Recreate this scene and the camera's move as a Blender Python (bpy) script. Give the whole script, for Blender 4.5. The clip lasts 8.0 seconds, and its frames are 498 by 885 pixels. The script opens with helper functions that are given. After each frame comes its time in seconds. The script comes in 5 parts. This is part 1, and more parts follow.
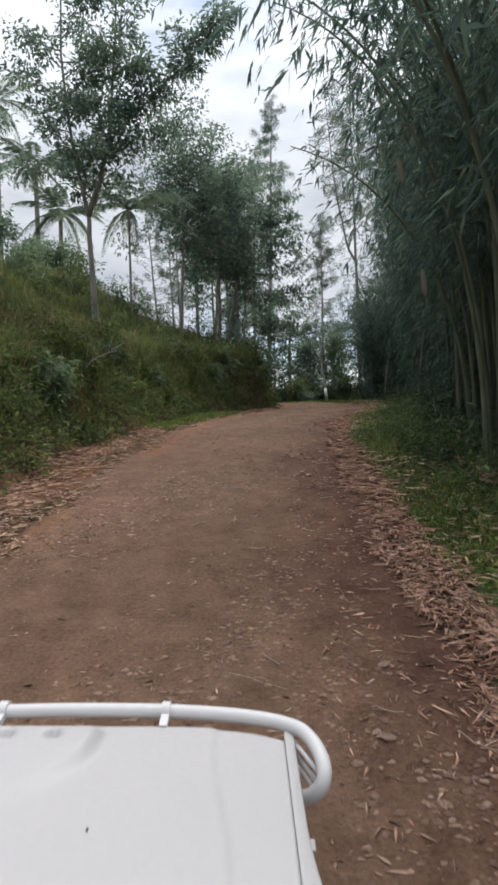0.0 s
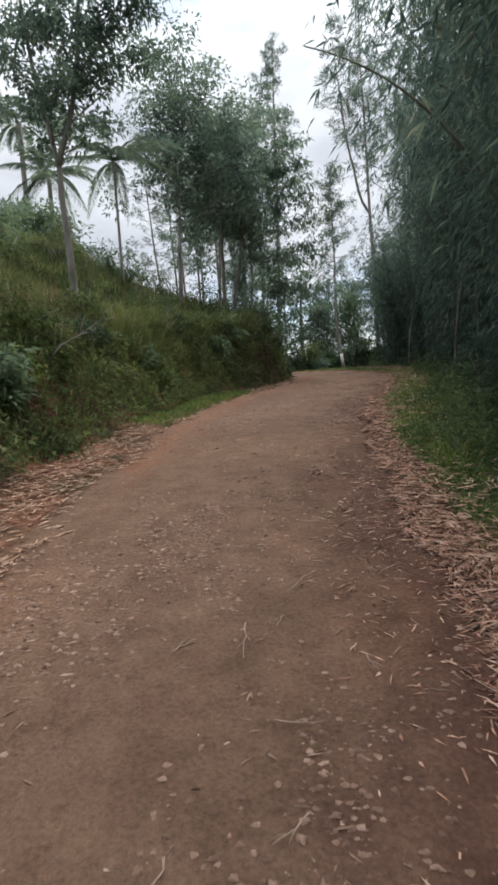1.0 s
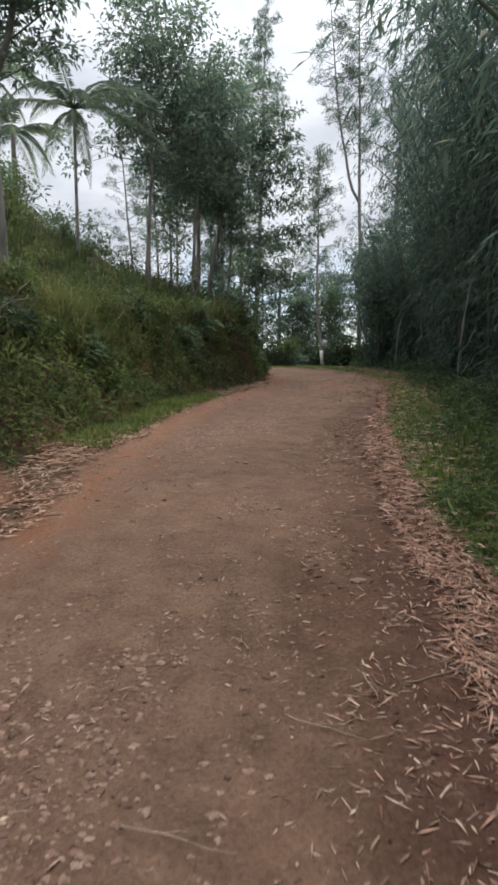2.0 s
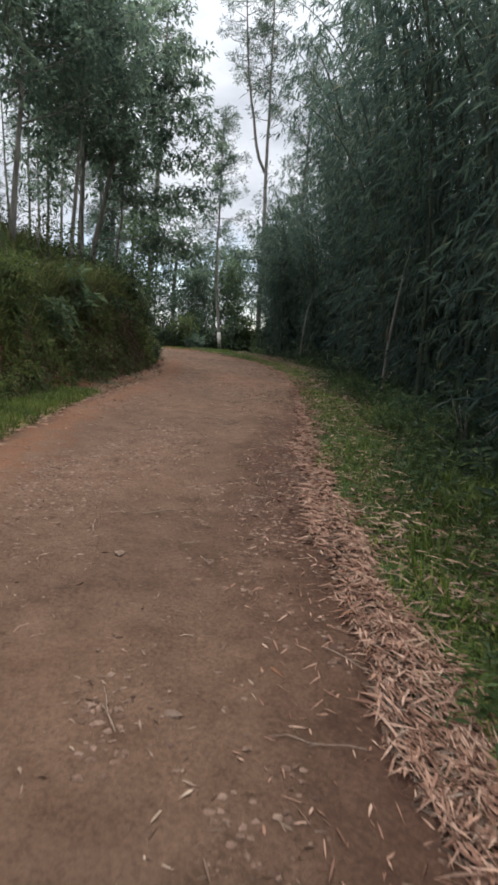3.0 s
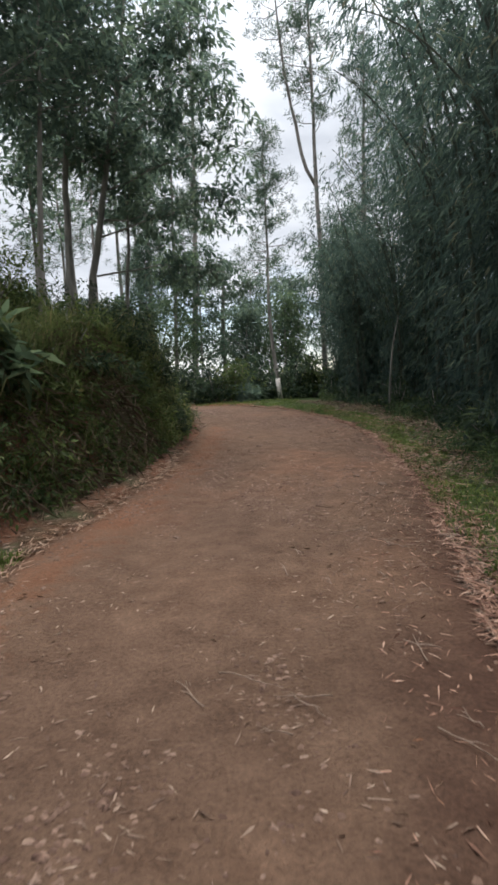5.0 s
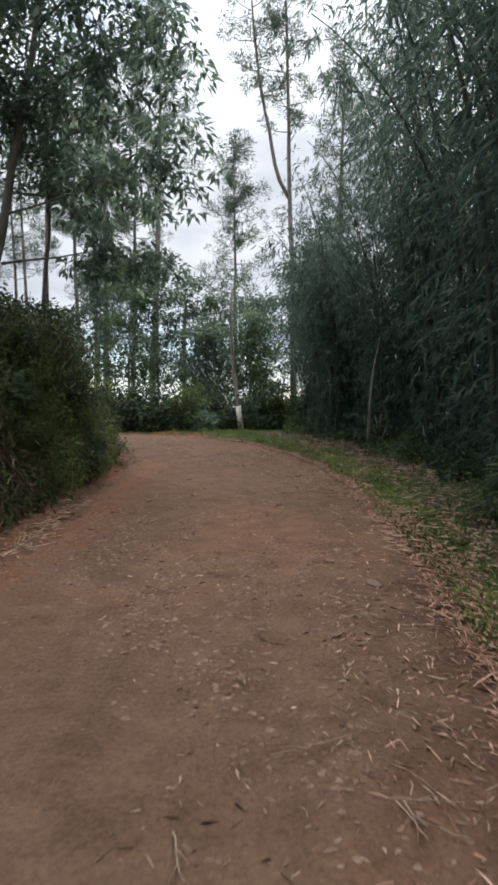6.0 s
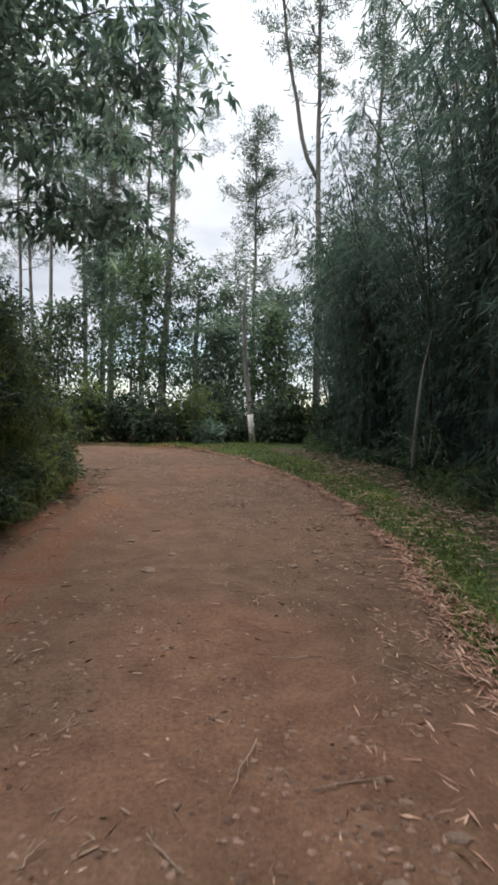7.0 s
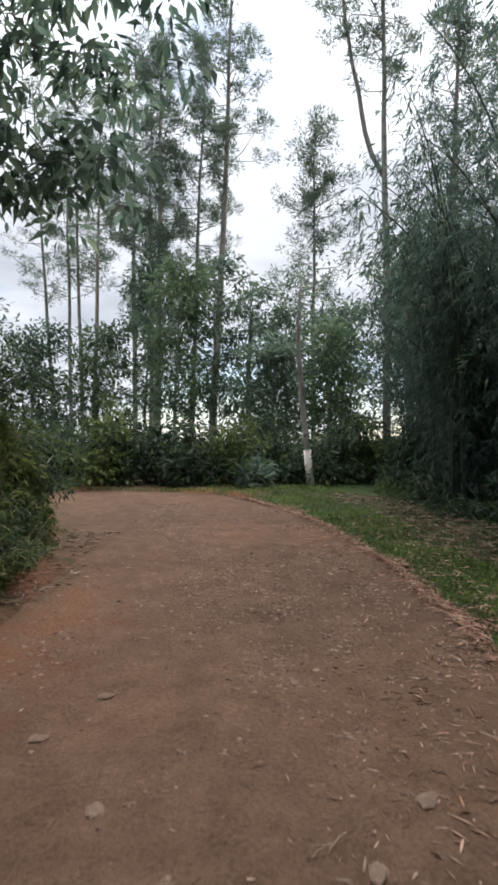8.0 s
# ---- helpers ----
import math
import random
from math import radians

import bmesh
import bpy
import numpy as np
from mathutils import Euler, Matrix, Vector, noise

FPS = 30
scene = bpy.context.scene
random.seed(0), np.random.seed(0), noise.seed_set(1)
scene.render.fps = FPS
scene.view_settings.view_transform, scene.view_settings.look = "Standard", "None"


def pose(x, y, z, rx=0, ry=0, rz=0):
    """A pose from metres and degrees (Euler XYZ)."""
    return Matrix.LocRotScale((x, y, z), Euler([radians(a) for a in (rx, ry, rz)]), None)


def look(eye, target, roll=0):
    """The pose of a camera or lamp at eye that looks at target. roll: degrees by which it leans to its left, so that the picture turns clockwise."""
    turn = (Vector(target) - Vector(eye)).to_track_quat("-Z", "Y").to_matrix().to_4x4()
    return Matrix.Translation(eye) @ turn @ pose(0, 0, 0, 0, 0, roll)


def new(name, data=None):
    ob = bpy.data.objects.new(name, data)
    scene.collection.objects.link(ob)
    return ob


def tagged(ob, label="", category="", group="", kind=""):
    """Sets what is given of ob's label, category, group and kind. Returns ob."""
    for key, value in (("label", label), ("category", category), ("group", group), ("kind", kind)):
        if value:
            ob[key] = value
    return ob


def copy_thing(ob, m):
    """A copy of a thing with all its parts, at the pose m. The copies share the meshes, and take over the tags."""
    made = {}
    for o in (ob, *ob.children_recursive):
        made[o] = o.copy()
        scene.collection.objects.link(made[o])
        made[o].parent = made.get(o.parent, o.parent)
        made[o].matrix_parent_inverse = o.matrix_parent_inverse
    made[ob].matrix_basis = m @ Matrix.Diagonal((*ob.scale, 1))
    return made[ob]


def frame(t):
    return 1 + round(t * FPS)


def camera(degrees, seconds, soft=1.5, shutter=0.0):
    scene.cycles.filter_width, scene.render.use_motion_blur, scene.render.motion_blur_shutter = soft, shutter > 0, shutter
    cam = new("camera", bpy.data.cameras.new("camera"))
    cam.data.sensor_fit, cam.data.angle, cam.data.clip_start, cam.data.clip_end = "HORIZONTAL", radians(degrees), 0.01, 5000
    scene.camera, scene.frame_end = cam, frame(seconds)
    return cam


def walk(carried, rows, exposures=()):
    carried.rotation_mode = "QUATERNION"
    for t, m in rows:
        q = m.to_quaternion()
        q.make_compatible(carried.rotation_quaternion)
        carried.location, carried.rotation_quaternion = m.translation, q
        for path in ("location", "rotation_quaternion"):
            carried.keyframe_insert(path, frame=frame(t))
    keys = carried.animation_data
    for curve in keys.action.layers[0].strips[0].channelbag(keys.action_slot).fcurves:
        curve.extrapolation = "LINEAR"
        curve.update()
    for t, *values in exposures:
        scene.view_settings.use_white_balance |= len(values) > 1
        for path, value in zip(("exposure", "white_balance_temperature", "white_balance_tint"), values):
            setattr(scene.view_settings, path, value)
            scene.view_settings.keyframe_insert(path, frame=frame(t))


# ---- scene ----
cam = camera(45.0, 8.0, soft=3.0, shutter=0.12)
PATH = [
    (0, (0.022, 0.003, 1.920), (0.022, 9.994, 1.486), -1.31),
    (0.5, (0.042, 1.241, 2.157), (-0.075, 11.227, 1.645), -1.69),
    (1, (0.036, 2.494, 2.356), (-0.201, 12.440, 1.342), -3.57),
    (1.2, (0.031, 3.005, 2.430), (-0.309, 12.905, 1.060), -2.51),
    (2.3, (0.034, 5.988, 2.839), (0.713, 15.899, 1.702), 0.79),
    (2.5, (0.051, 6.570, 2.917), (1.142, 16.451, 1.839), 0.86),
    (3, (0.149, 8.079, 3.118), (2.292, 17.715, 1.522), 4.18),
    (3.5, (0.349, 9.658, 3.311), (2.496, 19.354, 2.142), 1.70),
    (4, (0.640, 11.274, 3.463), (2.232, 21.099, 2.499), 1.68),
    (4.2, (0.778, 11.923, 3.503), (2.116, 21.749, 2.218), 0.68),
    (5.3, (1.658, 15.477, 3.502), (2.669, 25.384, 2.586), -2.92),
    (5.5, (1.828, 16.121, 3.476), (3.021, 25.959, 2.135), -3.25),
    (6, (2.247, 17.748, 3.443), (3.722, 27.626, 2.930), -0.05),
    (6.5, (2.648, 19.410, 3.509), (3.741, 29.347, 3.284), 0.91),
    (7, (3.014, 21.084, 3.643), (4.132, 31.011, 3.181), 1.50),
    (7.5, (3.330, 22.741, 3.780), (3.911, 32.712, 3.292), 3.01),
    (8, (3.581, 24.349, 3.848), (3.614, 34.349, 3.830), 0.70),
]
walk(cam, [(t, look(eye, target, roll)) for t, eye, target, roll in PATH],
     exposures=[(0.0, 0.36, 6200, 10), (0.8, 0.50, 6200, 10), (2.5, 0.54, 6200, 10), (3.0, 0.54, 6200, 10), (3.5, 0.68, 6200, 10), (4.0, 0.90, 6200, 10), (4.6, 0.78, 6200, 10),
                (5.5, 0.46, 6200, 10), (6.0, 0.56, 6200, 10), (6.5, 0.62, 6200, 10), (8.0, 0.64, 6200, 10)])

# ---- world and sun ----
world = bpy.data.worlds.new("sky")
scene.world = world
world.use_nodes = True
wn, wl = world.node_tree.nodes, world.node_tree.links
wn.clear()
w_out = wn.new("ShaderNodeOutputWorld")
w_bg = wn.new("ShaderNodeBackground")
w_sky = wn.new("ShaderNodeTexSky")
w_sky.sky_type = "NISHITA"
w_sky.sun_disc = False
w_sky.sun_elevation = radians(54)
w_sky.sun_rotation = radians(16.6)
w_sky.dust_density = 0.6
w_gain = wn.new("ShaderNodeVectorMath")
w_gain.operation = "SCALE"
w_gain.inputs["Scale"].default_value = 0.10
w_tc = wn.new("ShaderNodeTexCoord")
w_map = wn.new("ShaderNodeMapping")
w_map.inputs["Scale"].default_value = (1.0, 1.0, 2.6)
w_noise = wn.new("ShaderNodeTexNoise")
w_noise.inputs["Scale"].default_value = 2.6
w_noise.inputs["Detail"].default_value = 6.0
w_noise.inputs["Roughness"].default_value = 0.55
w_ramp = wn.new("ShaderNodeValToRGB")
w_ramp.color_ramp.elements[0].position = 0.24
w_ramp.color_ramp.elements[1].position = 0.42
w_noise2 = wn.new("ShaderNodeTexNoise")
w_noise2.inputs["Scale"].default_value = 5.0
w_noise2.inputs["Detail"].default_value = 5.0
w_cloud = wn.new("ShaderNodeValToRGB")
w_cloud.color_ramp.elements[0].position = 0.30
w_cloud.color_ramp.elements[0].color = (0.43, 0.452, 0.495, 1)
w_cloud.color_ramp.elements[1].position = 0.62
w_cloud.color_ramp.elements[1].color = (0.69, 0.70, 0.72, 1)
w_mix = wn.new("ShaderNodeMix")
w_mix.data_type = "RGBA"
wl.new(w_tc.outputs["Generated"], w_map.inputs["Vector"])
wl.new(w_map.outputs["Vector"], w_noise.inputs["Vector"])
wl.new(w_map.outputs["Vector"], w_noise2.inputs["Vector"])
# the overcast grows brighter towards the zenith and thins out low over the horizon
w_sep = wn.new("ShaderNodeSeparateXYZ")
w_rise = wn.new("ShaderNodeMapRange")
w_rise.inputs["From Min"].default_value, w_rise.inputs["From Max"].default_value = 0.36, 1.0
w_rise.inputs["To Min"].default_value, w_rise.inputs["To Max"].default_value = 0.95, 3.2
w_thin = wn.new("ShaderNodeMapRange")
w_thin.inputs["From Min"].default_value, w_thin.inputs["From Max"].default_value = 0.02, 0.30
w_thin.inputs["To Min"].default_value, w_thin.inputs["To Max"].default_value = -0.16, 0.03
w_cover = wn.new("ShaderNodeMath")
w_lit = wn.new("ShaderNodeVectorMath")
w_lit.operation = "SCALE"
wl.new(w_tc.outputs["Generated"], w_sep.inputs[0])
wl.new(w_sep.outputs["Z"], w_rise.inputs["Value"])
wl.new(w_sep.outputs["Z"], w_thin.inputs["Value"])
wl.new(w_noise.outputs["Fac"], w_cover.inputs[0])
wl.new(w_thin.outputs["Result"], w_cover.inputs[1])
wl.new(w_cloud.outputs["Color"], w_lit.inputs[0])
wl.new(w_rise.outputs["Result"], w_lit.inputs["Scale"])
wl.new(w_cover.outputs[0], w_ramp.inputs["Fac"])
wl.new(w_noise2.outputs["Fac"], w_cloud.inputs["Fac"])
wl.new(w_sky.outputs["Color"], w_gain.inputs[0])
wl.new(w_ramp.outputs["Color"], w_mix.inputs["Factor"])
wl.new(w_gain.outputs["Vector"], w_mix.inputs["A"])
wl.new(w_lit.outputs["Vector"], w_mix.inputs["B"])
wl.new(w_mix.outputs["Result"], w_bg.inputs["Color"])
w_bg.inputs["Strength"].default_value = 1.0
wl.new(w_bg.outputs["Background"], w_out.inputs["Surface"])

sun = new("sun", bpy.data.lights.new("sun", "SUN"))
sun.data.energy = 2.6
sun.data.angle = radians(25)
sun.data.color = (1.0, 0.96, 0.90)
sun.matrix_world = look((0, 0, 40), (-5.2, -17.4, 13.8))

# ---- materials ----


def material(name):
    m = bpy.data.materials.new(name)
    m.use_nodes = True
    n, l = m.node_tree.nodes, m.node_tree.links
    return m, n, l, n["Principled BSDF"]


def noise_node(n, l, scale, detail=5.0, rough=0.6, coords="Object"):
    tc = n.new("ShaderNodeTexCoord")
    t = n.new("ShaderNodeTexNoise")
    t.inputs["Scale"].default_value = scale
    t.inputs["Detail"].default_value = detail
    t.inputs["Roughness"].default_value = rough
    l.new(tc.outputs[coords], t.inputs["Vector"])
    return t


def ramp(n, l, source, stops):
    r = n.new("ShaderNodeValToRGB")
    e = r.color_ramp.elements
    while len(e) < len(stops):
        e.new(0.5)
    for k, (p, c) in zip(e, stops):
        k.position, k.color = p, (*c, 1)
    l.new(source, r.inputs["Fac"])
    return r


def blend(n, l, fac, a, b, kind="MIX"):
    m = n.new("ShaderNodeMix")
    m.data_type, m.blend_type = "RGBA", kind
    for sock, v in (("Factor", fac), ("A", a), ("B", b)):
        if isinstance(v, (float, int)):
            m.inputs[sock].default_value = v
        elif isinstance(v, tuple):
            m.inputs[sock].default_value = (*v, 1)
        else:
            l.new(v, m.inputs[sock])
    return m.outputs["Result"]


def relief(n, l, p, height, strength, distance):
    b = n.new("ShaderNodeBump")
    b.inputs["Strength"].default_value = strength
    b.inputs["Distance"].default_value = distance
    l.new(height, b.inputs["Height"])
    l.new(b.outputs["Normal"], p.inputs["Normal"])


def leaf_material(name, stops, through_light=0.35, rough=0.66):
    """Thin leaves: each island its own shade, part of the light passes through."""
    m, n, l, p = material(name)
    geo = n.new("ShaderNodeNewGeometry")
    r = ramp(n, l, geo.outputs["Random Per Island"], stops)
    patch = noise_node(n, l, 0.7, 3.0)
    tone = ramp(n, l, patch.outputs["Fac"], [(0.3, (0.55, 0.60, 0.62)), (0.7, (1.35, 1.28, 1.12))])
    col = blend(n, l, 1.0, r.outputs["Color"], tone.outputs["Color"], "MULTIPLY")
    l.new(col, p.inputs["Base Color"])
    p.inputs["Roughness"].default_value = rough
    p.inputs["Specular IOR Level"].default_value = 0.2
    tr = n.new("ShaderNodeBsdfTranslucent")
    l.new(col, tr.inputs["Color"])
    mix = n.new("ShaderNodeMixShader")
    mix.inputs["Fac"].default_value = through_light
    l.new(p.outputs["BSDF"], mix.inputs[1])
    l.new(tr.outputs["BSDF"], mix.inputs[2])
    l.new(mix.outputs["Shader"], n["Material Output"].inputs["Surface"])
    return m


def bark_material(name, dark, light, scale=9.0, stretch=0.25):
    m, n, l, p = material(name)
    tc = n.new("ShaderNodeTexCoord")
    mp = n.new("ShaderNodeMapping")
    mp.inputs["Scale"].default_value = (1, 1, stretch)
    l.new(tc.outputs["Object"], mp.inputs["Vector"])
    t = n.new("ShaderNodeTexNoise")
    t.inputs["Scale"].default_value = scale
    t.inputs["Detail"].default_value = 8
    l.new(mp.outputs["Vector"], t.inputs["Vector"])
    r = ramp(n, l, t.outputs["Fac"], [(0.3, dark), (0.7, light)])
    l.new(r.outputs["Color"], p.inputs["Base Color"])
    p.inputs["Roughness"].default_value = 0.9
    relief(n, l, p, t.outputs["Fac"], 0.7, 0.03)
    return m


def road_material():
    m, n, l, p = material("red_dirt")
    broad = noise_node(n, l, 0.45, 5)
    mid = noise_node(n, l, 3.5, 6, 0.65)
    fine = noise_node(n, l, 38.0, 6, 0.7)
    a = ramp(n, l, broad.outputs["Fac"], [(0.3, (0.106, 0.065, 0.043)), (0.52, (0.126, 0.077, 0.050)), (0.72, (0.150, 0.089, 0.056))])
    b = ramp(n, l, mid.outputs["Fac"], [(0.3, (0.72, 0.70, 0.70)), (0.7, (1.22, 1.24, 1.26))])
    c = ramp(n, l, fine.outputs["Fac"], [(0.32, (0.72, 0.72, 0.72)), (0.68, (1.28, 1.26, 1.24))])
    wash = noise_node(n, l, 0.22, 4)
    w = ramp(n, l, wash.outputs["Fac"], [(0.54, (0.0, 0.0, 0.0)), (0.70, (0.6, 0.6, 0.6))])
    base = blend(n, l, w.outputs["Color"], a.outputs["Color"], (0.185, 0.092, 0.054))
    # fresh red soil washed down from the bank lies along the left edge
    edge = n.new("ShaderNodeAttribute")
    edge.attribute_name = "from_bank"
    near = n.new("ShaderNodeMath")
    near.operation = "MULTIPLY_ADD"
    near.inputs[1].default_value = 1.3
    l.new(mid.outputs["Fac"], near.inputs[0])
    l.new(edge.outputs["Fac"], near.inputs[2])
    red = ramp(n, l, near.outputs[0], [(0.6, (0.6, 0.6, 0.6)), (0.9, (0.0, 0.0, 0.0))])
    base = blend(n, l, red.outputs["Color"], base, (0.215, 0.098, 0.052))
    # damp, leaf-stained earth along the edge where the bamboo drips, plus its painted-in shade
    verge_dist = n.new("ShaderNodeAttribute")
    verge_dist.attribute_name = "to_verge"
    strip_dist = n.new("ShaderNodeMath")
    strip_dist.operation = "MULTIPLY_ADD"
    strip_dist.inputs[1].default_value = 1.1
    l.new(broad.outputs["Fac"], strip_dist.inputs[0])
    l.new(verge_dist.outputs["Fac"], strip_dist.inputs[2])
    damp_shade = ramp(n, l, strip_dist.outputs[0], [(0.62, (0.75, 0.75, 0.75)), (1.25, (0.0, 0.0, 0.0))])
    base = blend(n, l, damp_shade.outputs["Color"], base, (0.072, 0.036, 0.0245))
    col = blend(n, l, 1.0, base, b.outputs["Color"], "MULTIPLY")
    col = blend(n, l, 1.0, col, c.outputs["Color"], "MULTIPLY")
    l.new(col, p.inputs["Base Color"])
    p.inputs["Roughness"].default_value = 0.92
    p.inputs["Specular IOR Level"].default_value = 0.08
    add = n.new("ShaderNodeMath")
    l.new(mid.outputs["Fac"], add.inputs[0])
    l.new(fine.outputs["Fac"], add.inputs[1])
    relief(n, l, p, add.outputs[0], 0.8, 0.03)
    return m


def soil_material():
    m, n, l, p = material("soil_and_moss")
    broad = noise_node(n, l, 0.9, 6)
    fine = noise_node(n, l, 14.0, 6, 0.7)
    a = ramp(n, l, broad.outputs["Fac"], [(0.44, (0.165, 0.078, 0.046)), (0.56, (0.09, 0.060, 0.036)), (0.66, (0.055, 0.065, 0.028))])
    b = ramp(n, l, fine.outputs["Fac"], [(0.3, (0.6, 0.6, 0.6)), (0.7, (1.3, 1.3, 1.3))])
    # the valley past the road is grassland and woods
    tc = n.new("ShaderNodeTexCoord")
    sep = n.new("ShaderNodeSeparateXYZ")
    l.new(tc.outputs["Object"], sep.inputs[0])
    rng = n.new("ShaderNodeMapRange")
    rng.inputs["From Min"].default_value, rng.inputs["From Max"].default_value = 42.0, 50.0
    l.new(sep.outputs["Y"], rng.inputs["Value"])
    fields = noise_node(n, l, 0.03, 5)
    green = ramp(n, l, fields.outputs["Fac"], [(0.35, (0.05, 0.08, 0.05)), (0.65, (0.11, 0.14, 0.08))])
    # the outer verge, away from the hillside, is turf and leaf mould
    turf = ramp(n, l, broad.outputs["Fac"], [(0.36, (0.075, 0.060, 0.036)), (0.48, (0.052, 0.072, 0.026)), (0.7, (0.060, 0.092, 0.028))])
    lean = n.new("ShaderNodeMath")
    lean.operation = "MULTIPLY_ADD"
    lean.inputs[1].default_value = -0.12
    l.new(sep.outputs["Y"], lean.inputs[0])
    l.new(sep.outputs["X"], lean.inputs[2])
    hill = n.new("ShaderNodeMapRange")
    hill.inputs["From Min"].default_value, hill.inputs["From Max"].default_value = -4.6, -5.3
    l.new(lean.outputs[0], hill.inputs["Value"])
    side = n.new("ShaderNodeMapRange")
    side.inputs["From Min"].default_value, side.inputs["From Max"].default_value = -0.9, -0.3
    l.new(lean.outputs[0], side.inputs["Value"])
    earth = blend(n, l, side.outputs["Result"], a.outputs["Color"], turf.outputs["Color"])
    earth = blend(n, l, hill.outputs["Result"], earth, turf.outputs["Color"])
    near = blend(n, l, 1.0, earth, b.outputs["Color"], "MULTIPLY")
    l.new(blend(n, l, rng.outputs["Result"], near, green.outputs["Color"]), p.inputs["Base Color"])
    p.inputs["Roughness"].default_value = 0.95
    p.inputs["Specular IOR Level"].default_value = 0.08
    relief(n, l, p, fine.outputs["Fac"], 0.9, 0.06)
    return m


def island_material(name, stops, rough=0.8, grain=60.0):
    m, n, l, p = material(name)
    geo = n.new("ShaderNodeNewGeometry")
    r = ramp(n, l, geo.outputs["Random Per Island"], stops)
    t = noise_node(n, l, grain, 4)
    s = ramp(n, l, t.outputs["Fac"], [(0.3, (0.75, 0.75, 0.75)), (0.7, (1.2, 1.2, 1.2))])
    l.new(blend(n, l, 1.0, r.outputs["Color"], s.outputs["Color"], "MULTIPLY"), p.inputs["Base Color"])
    p.inputs["Roughness"].default_value = rough
    p.inputs["Specular IOR Level"].default_value = 0.12
    return m


def paint_material(name, colour, rough, coat=0.0, dirt=(0.3, 0.25, 0.2)):
    m, n, l, p = material(name)
    t = noise_node(n, l, 3.0, 6, 0.6)
    u = noise_node(n, l, 60.0, 3, 0.6)
    f = ramp(n, l, t.outputs["Fac"], [(0.45, (0.0, 0.0, 0.0)), (0.85, (0.25, 0.25, 0.25))])
    l.new(blend(n, l, f.outputs["Color"], colour, dirt), p.inputs["Base Color"])
    r = ramp(n, l, u.outputs["Fac"], [(0.3, (rough * 0.85,) * 3), (0.7, (rough * 1.15,) * 3)])
    l.new(r.outputs["Color"], p.inputs["Roughness"])
    p.inputs["Coat Weight"].default_value = coat
    return m


ROAD = road_material()
SOIL = soil_material()
DRY = island_material("dry_bamboo_leaf", [(0.0, (0.12, 0.060, 0.040)), (0.3, (0.235, 0.125, 0.084)), (0.7, (0.375, 0.220, 0.152)), (0.93, (0.48, 0.315, 0.228)), (1.0, (0.30, 0.140, 0.075))], 0.8)
STRAW = island_material("dry_straw_leaf", [(0.0, (0.13, 0.076, 0.050)), (0.35, (0.27, 0.168, 0.112)), (0.8, (0.42, 0.285, 0.200)), (1.0, (0.27, 0.155, 0.09))], 0.8)
STONE = island_material("road_stone", [(0.0, (0.080, 0.046, 0.033)), (0.5, (0.150, 0.092, 0.065)), (0.9, (0.200, 0.130, 0.094)), (1.0, (0.215, 0.145, 0.107))], 0.9, 45)
LOOSE_STONE = island_material("loose_stone", [(0.0, (0.105, 0.066, 0.048)), (0.6, (0.132, 0.085, 0.062)), (1.0, (0.16, 0.108, 0.080))], 0.92, 40)
BROWN = island_material("old_brown_leaf", [(0.0, (0.085, 0.058, 0.042)), (0.5, (0.17, 0.112, 0.08)), (0.85, (0.26, 0.18, 0.13)), (1.0, (0.40, 0.30, 0.23))], 0.85)
ROAD_LEAF = island_material("trodden_leaf", [(0.0, (0.10, 0.061, 0.044)), (0.5, (0.180, 0.118, 0.084)), (0.85, (0.27, 0.185, 0.134)), (1.0, (0.38, 0.28, 0.205))], 0.85)
TWIG = island_material("twig_wood", [(0.0, (0.15, 0.098, 0.07)), (1.0, (0.34, 0.25, 0.19))], 0.8)
GRASS = leaf_material("grass_blade", [(0.0, (0.066, 0.096, 0.022)), (0.6, (0.116, 0.162, 0.037)), (0.9, (0.17, 0.21, 0.056)), (1.0, (0.28, 0.23, 0.12))], 0.45)
HERB = leaf_material("verge_herb", [(0.0, (0.060, 0.090, 0.024)), (0.55, (0.102, 0.148, 0.038)), (0.88, (0.155, 0.205, 0.058)), (1.0, (0.26, 0.23, 0.10))], 0.4)
WEED = leaf_material("shade_weed", [(0.0, (0.042, 0.066, 0.028)), (0.6, (0.070, 0.108, 0.042)), (0.95, (0.115, 0.155, 0.062)), (1.0, (0.20, 0.20, 0.09))], 0.4)
TALL_GRASS = leaf_material("tall_grass", [(0.0, (0.076, 0.100, 0.034)), (0.7, (0.130, 0.155, 0.056)), (1.0, (0.24, 0.195, 0.10))], 0.42)
DRY_GRASS = leaf_material("dry_grass", [(0.0, (0.10, 0.085, 0.04)), (0.6, (0.16, 0.125, 0.06)), (1.0, (0.25, 0.19, 0.10))], 0.4)
BANK_LEAF = leaf_material("bank_leaf", [(0.0, (0.052, 0.074, 0.028)), (0.55, (0.094, 0.130, 0.043)), (0.9, (0.148, 0.186, 0.061)), (1.0, (0.185, 0.160, 0.075))], 0.5)
TANGLE = island_material("dead_tangle", [(0.0, (0.075, 0.055, 0.038)), (0.6, (0.135, 0.098, 0.066)), (1.0, (0.22, 0.165, 0.112))], 0.9)
BAMBOO_LEAF = leaf_material("bamboo_leaf", [(0.0, (0.055, 0.088, 0.080)), (0.6, (0.088, 0.132, 0.112)), (0.95, (0.13, 0.18, 0.135)), (1.0, (0.24, 0.23, 0.16))], 0.6)
